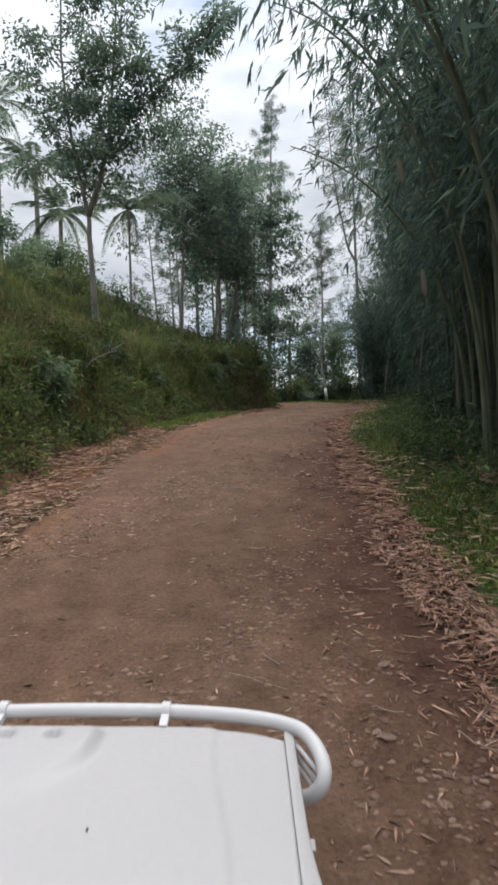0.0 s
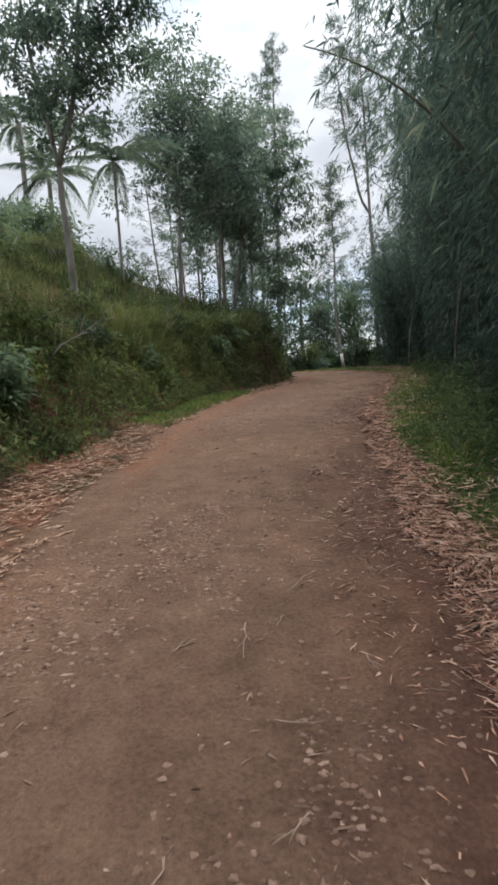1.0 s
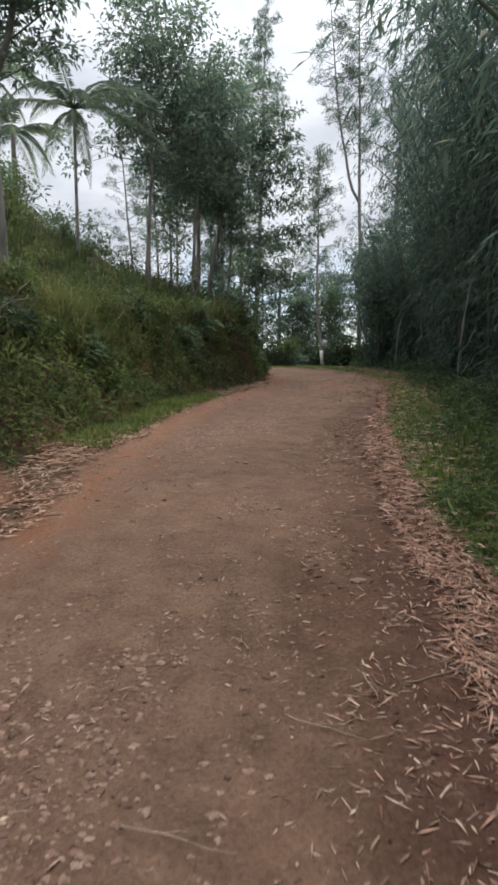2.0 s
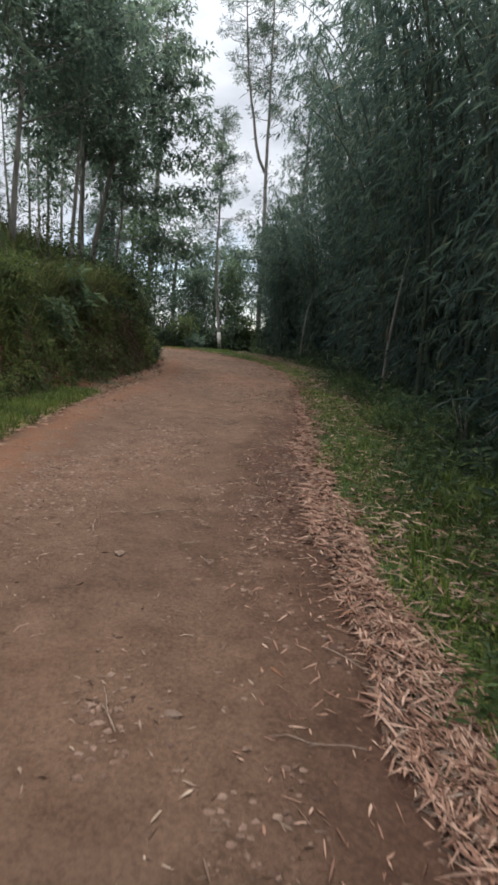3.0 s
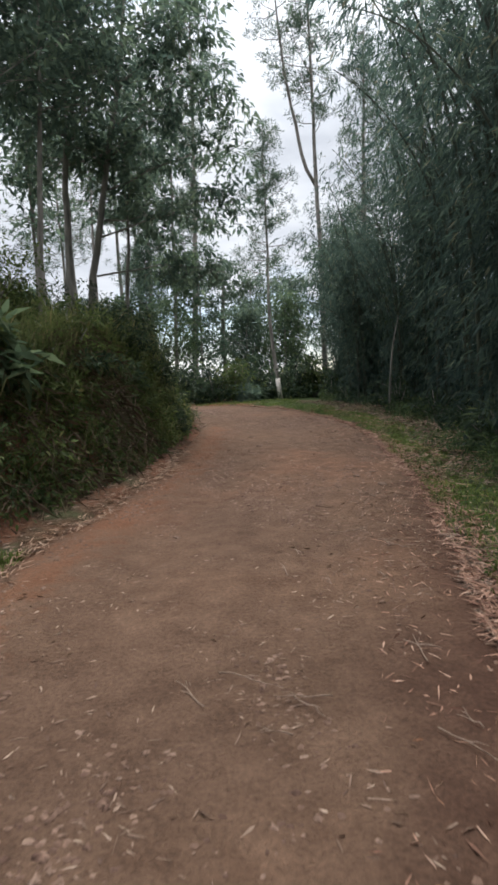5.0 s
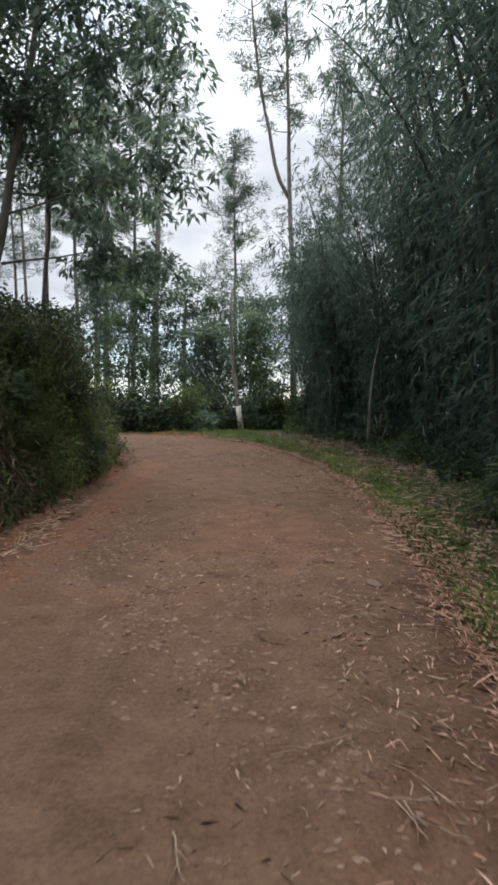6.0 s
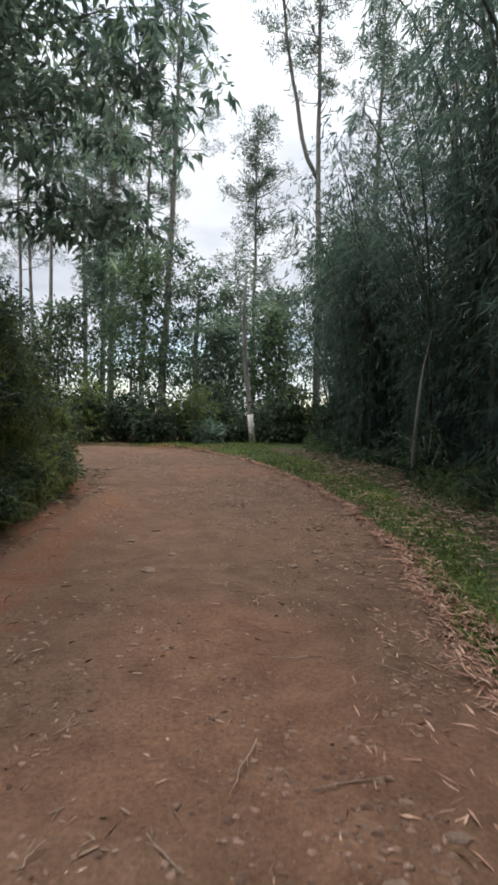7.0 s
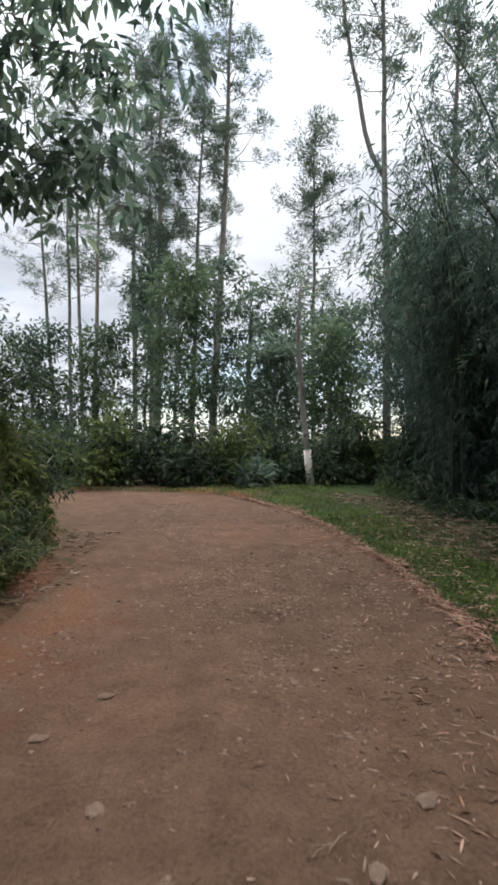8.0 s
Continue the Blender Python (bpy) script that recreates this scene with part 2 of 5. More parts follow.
BROAD_LEAF = leaf_material("broad_leaf", [(0.0, (0.080, 0.118, 0.098)), (0.6, (0.115, 0.162, 0.125)), (1.0, (0.175, 0.225, 0.155))], 0.75)
BRIGHT_LEAF = leaf_material("bright_leaf", [(0.0, (0.080, 0.122, 0.078)), (0.6, (0.120, 0.172, 0.102)), (1.0, (0.18, 0.23, 0.128))], 0.6)
# dark hedge foliage; on some bank shrubs its tone replaces shade
HEDGE_SHADE_LEAF = leaf_material("hedge_shade_leaf", [(0.0, (0.030, 0.050, 0.034)), (0.6, (0.052, 0.080, 0.048)), (0.94, (0.085, 0.12, 0.060)), (1.0, (0.20, 0.22, 0.085))], 0.4)
PINE_LEAF = leaf_material("pine_needle", [(0.0, (0.08, 0.115, 0.10)), (0.6, (0.115, 0.16, 0.125)), (1.0, (0.16, 0.19, 0.14))], 0.5)
PALM_LEAF = leaf_material("palm_leaflet", [(0.0, (0.11, 0.15, 0.115)), (0.7, (0.16, 0.21, 0.145)), (1.0, (0.24, 0.27, 0.18))], 0.7)
BARK = bark_material("grey_bark", (0.10, 0.088, 0.076), (0.28, 0.255, 0.22))
PINE_BARK = bark_material("pine_bark", (0.10, 0.088, 0.08), (0.28, 0.245, 0.215))
PALE_BARK = bark_material("pale_bark", (0.08, 0.075, 0.064), (0.23, 0.21, 0.18), 6.0)
CULM = bark_material("bamboo_culm", (0.045, 0.056, 0.034), (0.12, 0.13, 0.08), 4.0, 0.6)
SHEATH = bark_material("dry_sheath", (0.085, 0.068, 0.055), (0.19, 0.158, 0.13), 14.0, 0.12)
# the same culm in a darker colour that stands in for shade inside the clumps
SHADED_CULM = bark_material("shaded_bamboo_culm", (0.025, 0.033, 0.022), (0.07, 0.078, 0.05), 4.0, 0.6)
WHITEWASH = paint_material("whitewash", (0.82, 0.72, 0.65), 0.85)
CAR_PAINT = paint_material("white_car_paint", (0.33, 0.312, 0.302), 0.6, 0.02, (0.40, 0.365, 0.335))
BAR_PAINT = paint_material("white_bar_paint", (0.47, 0.45, 0.44), 0.5, 0.0, (0.40, 0.37, 0.345))
RUBBER = paint_material("black_rubber", (0.02, 0.02, 0.02), 0.7)
DARK = paint_material("dark_plastic", (0.015, 0.015, 0.017), 0.55)
CHROME = paint_material("steel_rim", (0.5, 0.5, 0.5), 0.3)
LAMP_GLASS = paint_material("lamp_glass", (0.7, 0.72, 0.72), 0.08)

# ---- geometry helpers ----


def mesh_object(name, verts, faces, mat, parent=None, smooth=False):
    me = bpy.data.meshes.new(name)
    me.from_pydata(np.asarray(verts).tolist(), [], [tuple(f) for f in faces])
    me.materials.append(mat)
    if smooth:
        me.polygons.foreach_set("use_smooth", [True] * len(me.polygons))
    me.update()
    ob = new(name, me)
    ob.parent = parent
    return ob


def tri_object(name, verts, tris, mat, parent=None, smooth=False):
    """A mesh from arrays of points and triangles."""
    me = bpy.data.meshes.new(name)
    nv, nf = len(verts), len(tris)
    me.vertices.add(nv)
    me.vertices.foreach_set("co", np.asarray(verts, np.float32).ravel())
    me.loops.add(nf * 3)
    me.loops.foreach_set("vertex_index", np.asarray(tris, np.int32).ravel())
    me.polygons.add(nf)
    me.polygons.foreach_set("loop_start", np.arange(0, nf * 3, 3, dtype=np.int32))
    if smooth:
        me.polygons.foreach_set("use_smooth", np.ones(nf, bool))
    me.materials.append(mat)
    me.update(calc_edges=True)
    ob = new(name, me)
    ob.parent = parent
    return ob


def part(name, bm, mat, parent, label=""):
    me = bpy.data.meshes.new(name)
    bm.to_mesh(me)
    bm.free()
    me.materials.append(mat)
    ob = new(name, me)
    ob.parent = parent
    return tagged(ob, label) if label else ob


def thing(name, at, label, category, group="", kind=""):
    ob = new(name)
    ob.empty_display_size = 0.2
    ob.location = at
    return tagged(ob, label, category, group, kind)


def unit(v):
    return v / np.maximum(np.linalg.norm(v, axis=-1, keepdims=True), 1e-9)


def leaf_arrays(rng, p, d, length, width, fold=0.2, droop=0.1, waist=0.42):
    """Folded four-cornered leaves from their stalk ends p along d."""
    n = len(p)
    d = unit(d)
    side = unit(np.cross(d, unit(rng.normal(0, 0.55, (n, 3)) + [0, 0, 1])))
    up = np.cross(side, d)
    length, width = np.broadcast_to(length, n)[:, None], np.broadcast_to(width, n)[:, None]
    mid = p + d * length * waist
    tip = p + d * length - np.array([0, 0, 1]) * length * droop
    v = np.stack([p, mid + side * width / 2 + up * width * fold, tip, mid - side * width / 2 + up * width * fold], 1).reshape(-1, 3)
    k = np.arange(n)[:, None] * 4
    return v, np.concatenate([k + [0, 1, 2], k + [0, 2, 3]], 1).reshape(-1, 3)


def strap_arrays(rng, p, d, length, width, curl=0.06):
    """Dry strap-shaped leaves: parallel sides, blunt base, pointed tip, lightly bent."""
    n = len(p)
    d = unit(d)
    side = unit(np.cross(d, unit(rng.normal(0, 0.35, (n, 3)) + [0, 0, 1])))
    length, width = np.broadcast_to(length, n)[:, None], np.broadcast_to(width, n)[:, None]
    bend = np.array([0, 0, 1]) * rng.normal(0.4, 1.0, (n, 1)) * curl * length
    a, b, c = p, p + d * length * 0.55 + bend, p + d * length
    w = side * width / 2
    v = np.stack([a - w * 0.7, a + w * 0.7, b + w, b - w, c], 1).reshape(-1, 3)
    k = np.arange(n)[:, None] * 5
    return v, np.concatenate([k + [0, 1, 2], k + [0, 2, 3], k + [3, 2, 4]], 1).reshape(-1, 3)


def tube_arrays(points, radii, seg=7):
    pts, radii = np.asarray(points, float), np.broadcast_to(radii, len(points))
    tan = unit(np.gradient(pts, axis=0))
    ref = np.array([1.0, 0, 0]) if abs(tan[0][0]) < 0.8 else np.array([0, 1.0, 0])
    a = unit(np.cross(tan, ref))
    b = np.cross(tan, a)
    ang = np.linspace(0, 2 * np.pi, seg, endpoint=False)
    ring = a[:, None] * np.cos(ang)[None, :, None] + b[:, None] * np.sin(ang)[None, :, None]
    v = (pts[:, None] + ring * radii[:, None, None]).reshape(-1, 3)
    tris = []
    for i in range(len(pts) - 1):
        for j in range(seg):
            q = (i * seg + j, i * seg + (j + 1) % seg, (i + 1) * seg + (j + 1) % seg, (i + 1) * seg + j)
            tris += [(q[0], q[1], q[2]), (q[0], q[2], q[3])]
    last = (len(pts) - 1) * seg
    tris += [(last, last + j, last + j + 1) for j in range(1, seg - 1)]
    tris += [(0, j + 1, j) for j in range(1, seg - 1)]
    return v, np.array(tris)


def joined(pieces):
    vs, ts, at = [], [], 0
    for v, t in pieces:
        vs.append(v)
        ts.append(np.asarray(t) + at)
        at += len(v)
    return np.concatenate(vs), np.concatenate(ts)


def smooth01(x):
    x = np.clip(x, 0, 1)
    return x * x * (3 - 2 * x)


def waves(x, y, seed=0.0):
    """A cheap wavy field between about -1 and 1."""
    s = seed * 1.7
    return (np.sin(0.9 * x + 0.6 * y + s) + np.sin(-0.55 * x + 1.1 * y + 2.1 * s) + np.sin(1.9 * x - 1.3 * y + 0.7 + s)
            + 0.6 * np.sin(3.7 * x + 2.9 * y + 3 * s) + 0.5 * np.sin(-5.1 * x + 4.3 * y + s)) / 4.1


# ---- the plan of the road and its banks ----
ROAD_Y = [-14, 0, 3, 6, 10, 13, 16, 20, 25, 30, 35, 40, 46]
ROAD_Z = [-2.2, 0, 0.48, 0.92, 1.38, 1.64, 1.84, 2.0, 2.2, 2.4, 2.6, 2.75, 2.85]
LEFT_Y = [-14, 0, 5, 7.5, 10, 12.6, 14.2, 16, 19.4, 20.5, 23.5, 25.6, 27.4, 29.3, 31.0]
LEFT_X = [-2.2, -2.1, -2.05, -2.0, -1.8, -1.6, -1.35, -1.05, -0.25, 0.05, 0.95, 1.3, 1.5, 1.8, 1.75]
RIGHT_Y = [-14, 0, 3, 5, 8, 10.7, 12.5, 15.5, 17, 19.5, 21.5, 23.3, 25, 27, 29, 31, 33, 35, 36.5, 37.3, 37.7]
RIGHT_X = [1.3, 1.2, 1.15, 1.12, 1.25, 1.5, 1.75, 2.45, 2.95, 3.65, 4.15, 4.55, 4.85, 5.2, 5.35, 5.25, 4.95, 4.4, 3.75, 3.0, 1.5]
BANK_Y = [-14, 0, 7, 9, 11.5, 14.3, 17, 19.5, 22, 24, 27, 29.3, 31]
BANK_X = [-3.2, -3.0, -2.9, -2.9, -2.55, -1.95, -1.6, -1.0, -0.1, 0.6, 1.1, 1.35, 1.3]
VERGE_Y = [-14, 0, 5.5, 8, 11, 13.7, 18.5, 20, 22.5, 25, 28, 31, 33, 35, 38]
VERGE_X = [2.4, 2.3, 2.3, 2.3, 2.55, 3.4, 5.0, 5.25, 5.5, 5.95, 6.8, 6.9, 6.6, 6.3, 6.0]


def road_z(y):
    return np.interp(y, ROAD_Y, ROAD_Z)


def inner_y(x):
    """The near side of the road past its bend, as y over x."""
    return np.interp(x, [-40, -12, -4, 0, 0.9, 1.3], [30.0, 33.0, 34.2, 34.0, 33.2, 31.5])


def far_y(x):
    return np.interp(x, [-40, -12, -4, 1.5, 3.0], [33.8, 36.8, 37.7, 37.8, 37.4])


def road_depth(x, y):
    """Metres inside the road's edge; negative outside it."""
    straight = np.minimum(x - np.interp(y, LEFT_Y, LEFT_X), np.interp(y, RIGHT_Y, RIGHT_X) - x)
    straight = np.where(y > 37.7, -1.0 - (y - 37.7), straight)
    bend = np.minimum(np.minimum(y - inner_y(x), far_y(x) - y), 2.5 - x)
    return np.maximum(straight, bend)


def bank_depth(x, y):
    """Metres into the hillside beside the road."""
    return np.minimum(np.interp(y, BANK_Y, BANK_X) - x, inner_y(np.minimum(x, 1.3)) - 0.7 - y)


def land_z(x, y):
    x, y = np.asarray(x, float), np.asarray(y, float)
    base = np.where(y > 40, 2.75 - np.clip((y - 43) * 0.22, 0, 16), road_z(np.minimum(y, 40)))
    base = np.where(y < -14, -2.2 - np.clip((-14 - y) * 0.12, 0, 10), base)
    rd = road_depth(x, y)
    wob = 0.07 * waves(x * 1.6, y * 1.6, 2.0)
    z = base + np.where(rd > 0.1, -0.10, -0.10 + 0.15 * smooth01((0.1 - rd) / 0.35)) + wob * smooth01(-rd)
    bd = bank_depth(x, y) + 0.16 * waves(x * 0.5, y * 1.5, 5.0) * smooth01((30 - y) / 4)
    high = np.interp(y, [-14, 5, 12, 18, 24, 27.5, 30, 34], [1.15, 1.25, 1.35, 1.5, 1.75, 2.0, 1.9, 1.3])
    hill = high * smooth01(bd / 1.25) + np.clip(bd - 0.9, 0, 14) * np.interp(y, [0, 14, 20, 24, 30], [0.52, 0.54, 0.42, 0.30, 0.26])
    hill = hill + np.clip(bd - 2.6, 0, 14) * np.interp(y, [12, 18, 24, 30, 34], [0.0, 0.10, 0.22, 0.24, 0.1])
    # old terraces, worn round
    hill = hill + 0.30 * smooth01((bd - 2.6) / 1.0) * np.sin(2.1 * bd + 0.25 * y) * smooth01((32 - y) / 6)
    z = z + np.where(bd > 0, hill * (1 + 0.12 * waves(x, y * 0.8, 1.0)), 0)
    vd = x - np.interp(y, VERGE_Y, VERGE_X)
    z = z - np.where((vd > 0) & (y < 42), np.clip(vd - 0.5, 0, 40) * 0.16, 0)
    return z


def on_land(x, y):
    return np.stack([x, y, land_z(x, y)], -1)


def axis(stops):
    out = []
    for a, b, step in stops:
        out += list(np.arange(a, b, step))
    return np.array(out + [stops[-1][1]])


def grid_object(name, xs, ys, height, mat, keep=None):
    gx, gy = np.meshgrid(xs, ys)
    z = height(gx, gy)
    v = np.stack([gx, gy, z], -1).reshape(-1, 3)
    nx = len(xs)
    i, j = np.meshgrid(np.arange(nx - 1), np.arange(len(ys) - 1))
    k = (j * nx + i).ravel()
    if keep is not None:
        cx, cy = (gx[:-1, :-1] + gx[1:, 1:]) / 2, (gy[:-1, :-1] + gy[1:, 1:]) / 2
        k = k[keep(cx, cy).ravel()]
    t = np.concatenate([np.stack([k, k + 1, k + nx + 1], 1), np.stack([k, k + nx + 1, k + nx], 1)])
    used = np.unique(t)
    back = np.zeros(len(v), int)
    back[used] = np.arange(len(used))
    return tri_object(name, v[used], back[t], mat, smooth=True)


ground = grid_object("ground", axis([(-3000, -400, 400), (-400, -60, 40), (-60, -20, 4), (-20, -9, 1), (-9, 10, 0.22), (10, 20, 1), (20, 60, 4), (60, 400, 40), (400, 3000, 400)]),
                     axis([(-3000, -400, 400), (-400, -40, 40), (-40, -14, 3), (-14, 46, 0.25), (46, 60, 1), (60, 120, 5), (120, 400, 40), (400, 3000, 400)]), land_z, SOIL)
tagged(ground, "earth ground with moss and red soil, rising to a hillside", "ground", kind="structure")


def road_top(x, y):
    z = road_z(y)
    # wheel tracks pressed into the dirt, loose ridges between and beside them
    mid = (np.interp(y, LEFT_Y, LEFT_X) + np.interp(y, RIGHT_Y, RIGHT_X)) / 2
    off = np.abs(x - mid)
    tracks = -0.035 * np.exp(-((off - 0.72) / 0.28) ** 2) * (y < 34)
    return z + tracks + 0.018 * waves(x * 2.2, y * 1.4, 3.0) + 0.008 * waves(x * 9, y * 8, 5.0)


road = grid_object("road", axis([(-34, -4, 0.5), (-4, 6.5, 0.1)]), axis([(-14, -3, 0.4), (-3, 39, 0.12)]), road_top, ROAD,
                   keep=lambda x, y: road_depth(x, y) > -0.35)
co = np.empty(len(road.data.vertices) * 3, np.float32)
road.data.vertices.foreach_get("co", co)
co = co.reshape(-1, 3)
road.data.attributes.new("from_bank", "FLOAT", "POINT").data.foreach_set("value", (np.abs(co[:, 0] - np.interp(co[:, 1], LEFT_Y, LEFT_X) - 0.25) * 0.55 + np.clip(np.abs(co[:, 1] - 20) - 10, 0, 9) * 0.3).astype(np.float32))
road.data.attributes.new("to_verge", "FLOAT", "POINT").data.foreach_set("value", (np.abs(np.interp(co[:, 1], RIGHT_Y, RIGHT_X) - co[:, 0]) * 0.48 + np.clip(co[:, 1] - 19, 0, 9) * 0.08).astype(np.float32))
tagged(road, "red-brown dirt road with loose gravel and wheel tracks", "road", kind="structure")

# ---- things on the ground: litter, gravel, grass ----
R1 = np.random.default_rng(11)


def on_road_or_land(x, y):
    return np.stack([x, y, np.maximum(land_z(x, y), np.where(road_depth(x, y) > -0.34, road_top(x, y), -99))], -1)


def litter(name, x, y, rng, mat, size=(0.08, 0.21), wide=0.011, lift=0.03, label="", swept=0.0, lances=0.55):
    """Dry leaves lying about: some are flat lances pointed at both ends, some are split straps."""
    n = len(x)
    p = on_road_or_land(x, y) + np.stack([0 * x, 0 * x, rng.uniform(0.003, max(lift, 0.004), n)], -1)
    a = rng.uniform(0, 2 * np.pi, n)
    along = np.pi / 2 + rng.normal(-0.1, 0.5, n) + np.pi * rng.integers(0, 2, n)
    a = np.where(rng.uniform(0, 1, n) < swept, along, a)
    d = np.stack([np.cos(a), np.sin(a), rng.normal(0.02, 0.02 + 0.7 * min(lift, 0.05), n)], -1)
    length = rng.uniform(*size, n)
    k = int(n * lances)
    broad = leaf_arrays(rng, p[:k], d[:k], length[:k], 1.3 * wide * rng.uniform(0.6, 1.5, k), 0.12, 0.02, 0.3)
    straps = strap_arrays(rng, p[k:], d[k:], length[k:] * rng.uniform(0.7, 1.35, n - k), 0.85 * wide * rng.uniform(0.5, 1.5, n - k), 0.03)
    return tagged(tri_object(name, *joined([broad, straps]), mat), label, "leaf litter", kind="stuff")


def strip(rng, n, y0, y1, left, right, crowd=1.0):
    """Random places between two lines over y, crowded towards the first where crowd is over 1."""
    y = rng.uniform(y0, y1, n)
    u = rng.uniform(0, 1, n) ** crowd
    a, b = left(y), right(y)
    return a + (b - a) * u, y


right_edge = lambda y: np.interp(y, RIGHT_Y, RIGHT_X)
left_edge = lambda y: np.interp(y, LEFT_Y, LEFT_X)
bank_foot = lambda y: np.interp(y, BANK_Y, BANK_X)
verge_out = lambda y: np.interp(y, VERGE_Y, VERGE_X)

HEAP_IN = lambda y: right_edge(y) + 0.05 * np.sin(2.3 * y) + 0.04 * np.sin(5.9 * y)
HEAP_OUT = lambda y: right_edge(y) + np.interp(y, [0, 5, 8, 12, 19], [0.34, 0.44, 0.44, 0.36, 0.22]) + 0.07 * np.sin(3.1 * y) + 0.05 * np.sin(7.3 * y)
x, y = strip(R1, 16000, -1, 20, HEAP_IN, HEAP_OUT)
litter("leaf_litter", x, y, R1, BROWN, size=(0.05, 0.16), wide=0.013, lift=0.012, swept=0.4, label="older brown leaves under the heap along the road edge")
x, y = strip(R1, 42000, -1, 19, HEAP_IN, HEAP_OUT, 1.0)
keep = R1.uniform(0, 1, len(y)) < np.interp(y, [0, 9, 14, 19], [0.66, 0.85, 0.6, 0.4]) * (0.75 + 0.35 * waves(x * 6, y * 4, 2.0))
x, y = x[keep], y[keep]
x2, y2 = strip(R1, 9000, 19, 37, lambda y: right_edge(y) - 0.03 + 0.04 * np.sin(4.3 * y), lambda y: right_edge(y) + np.interp(y, [19, 22, 25, 28, 37], [0.26, 0.42, 0.34, 0.18, 0.12]) + 0.07 * np.sin(2.9 * y))
keep = waves(x2 * 2.0, y2 * 2.2, 5.0) > R1.normal(-0.25, 0.25, len(x2)) - np.interp(y2, [19, 26, 28], [0.7, 0.5, 0.0])
x2, y2 = x2[keep], y2[keep]
x3, y3 = strip(R1, 17000, 0, 34, lambda y: right_edge(y) + 0.2, lambda y: verge_out(y) + 0.5, 1.3)
y3 = np.where(R1.uniform(0, 1, len(y3)) < 0.35, y3 * 0.3 + 0.5, y3)
x3 = np.clip(x3, right_edge(y3) + 0.1, verge_out(y3) + 0.5)
keep = waves(x3 * 1.7, y3 * 1.5, 10.0) > R1.normal(-0.12, 0.3, len(x3))
x3, y3 = x3[keep], y3[keep]
# leaves blown from the heap onto the road beside it
x4, y4 = strip(R1, 3600, 0, 34, lambda y: right_edge(y) + 0.05, lambda y: right_edge(y) - 0.75, 2.2)
litter("leaf_litter", np.r_[x, x2], np.r_[y, y2], R1, DRY, size=(0.06, 0.19), swept=0.6, wide=0.0105, lift=0.04, lances=0.42, label="dry pinkish-beige bamboo leaves heaped along the road edge")
litter("leaf_litter", x3, y3, R1, STRAW, size=(0.05, 0.19), swept=0.35, wide=0.011, lift=0.15, label="dry bamboo leaves lying in patches on the grass verge")
litter("leaf_litter", x4, y4, R1, DRY, size=(0.03, 0.13), swept=0.35, wide=0.009, lift=0.006, label="dry bamboo leaves blown onto the road edge")
x, y = strip(R1, 13000, -1, 14.5, lambda y: left_edge(y) + 0.06 + 0.1 * np.sin(1.9 * y) + 0.06 * np.sin(5.1 * y), lambda y: bank_foot(y) - 0.02, 0.9)
keep = waves(x * 1.9, y * 1.4, 15.0) > R1.normal(-0.35, 0.3, len(x))
x, y = x[keep], y[keep]
x2, y2 = strip(R1, 1600, 14.5, 26, lambda y: left_edge(y) + 0.06 + 0.08 * np.sin(2.7 * y), lambda y: left_edge(y) - 0.2, 0.9)
litter("leaf_litter", np.r_[x, x2], np.r_[y, y2], R1, STRAW, size=(0.06, 0.2), swept=0.45, wide=0.0115, lift=0.04, label="dry straw-coloured bamboo leaves below the grassy bank")
x, y = strip(R1, 4200, 19, 33, lambda y: left_edge(y) - 0.02 + 0.1 * np.sin(2.1 * y), lambda y: bank_foot(y) - 0.3)
keep = waves(x * 3.1, y * 1.6, 6.0) > R1.normal(-0.1, 0.25, len(x))
litter("leaf_litter", x[keep], y[keep], R1, BROWN, size=(0.05, 0.15), wide=0.012, lift=0.02, label="brown leaves and bits lying on the red soil below the bank")
x2, y2 = strip(R1, 9500, 0.5, 37, lambda y: verge_out(y) - 0.7 + 0.35 * np.sin(1.3 * y), lambda y: verge_out(y) + 1.0)
x5, y5 = strip(R1, 5200, 20, 37.3, lambda y: right_edge(y) + 0.62 * (verge_out(y) - right_edge(y)) + 0.2 * np.sin(1.9 * y), lambda y: verge_out(y) + 0.3, 0.8)
litter("leaf_litter", np.r_[x2, x5], np.r_[y2, y5], R1, BROWN, size=(0.06, 0.18), wide=0.014, lift=0.07, label="brown fallen leaves below the bamboo")
x, y = strip(R1, 26000, -1, 36, left_edge, right_edge)
u = R1.uniform(0, 1, 26000) < 0.3
x = np.where(u, right_edge(y) - np.abs(R1.normal(0, 0.6, 26000)), x)
heap = waves(x * 1.6, y * 1.1, 12.0) + 0.6 * waves(x * 5.5, y * 3.0, 3.0) > R1.normal(0.2, 0.25, 26000)
x, y = x[heap], y[heap]
litter("leaf_litter", x, y, R1, ROAD_LEAF, size=(0.02, 0.09), wide=0.0095, lift=0.004, label="single dry leaves scattered over the dirt road")


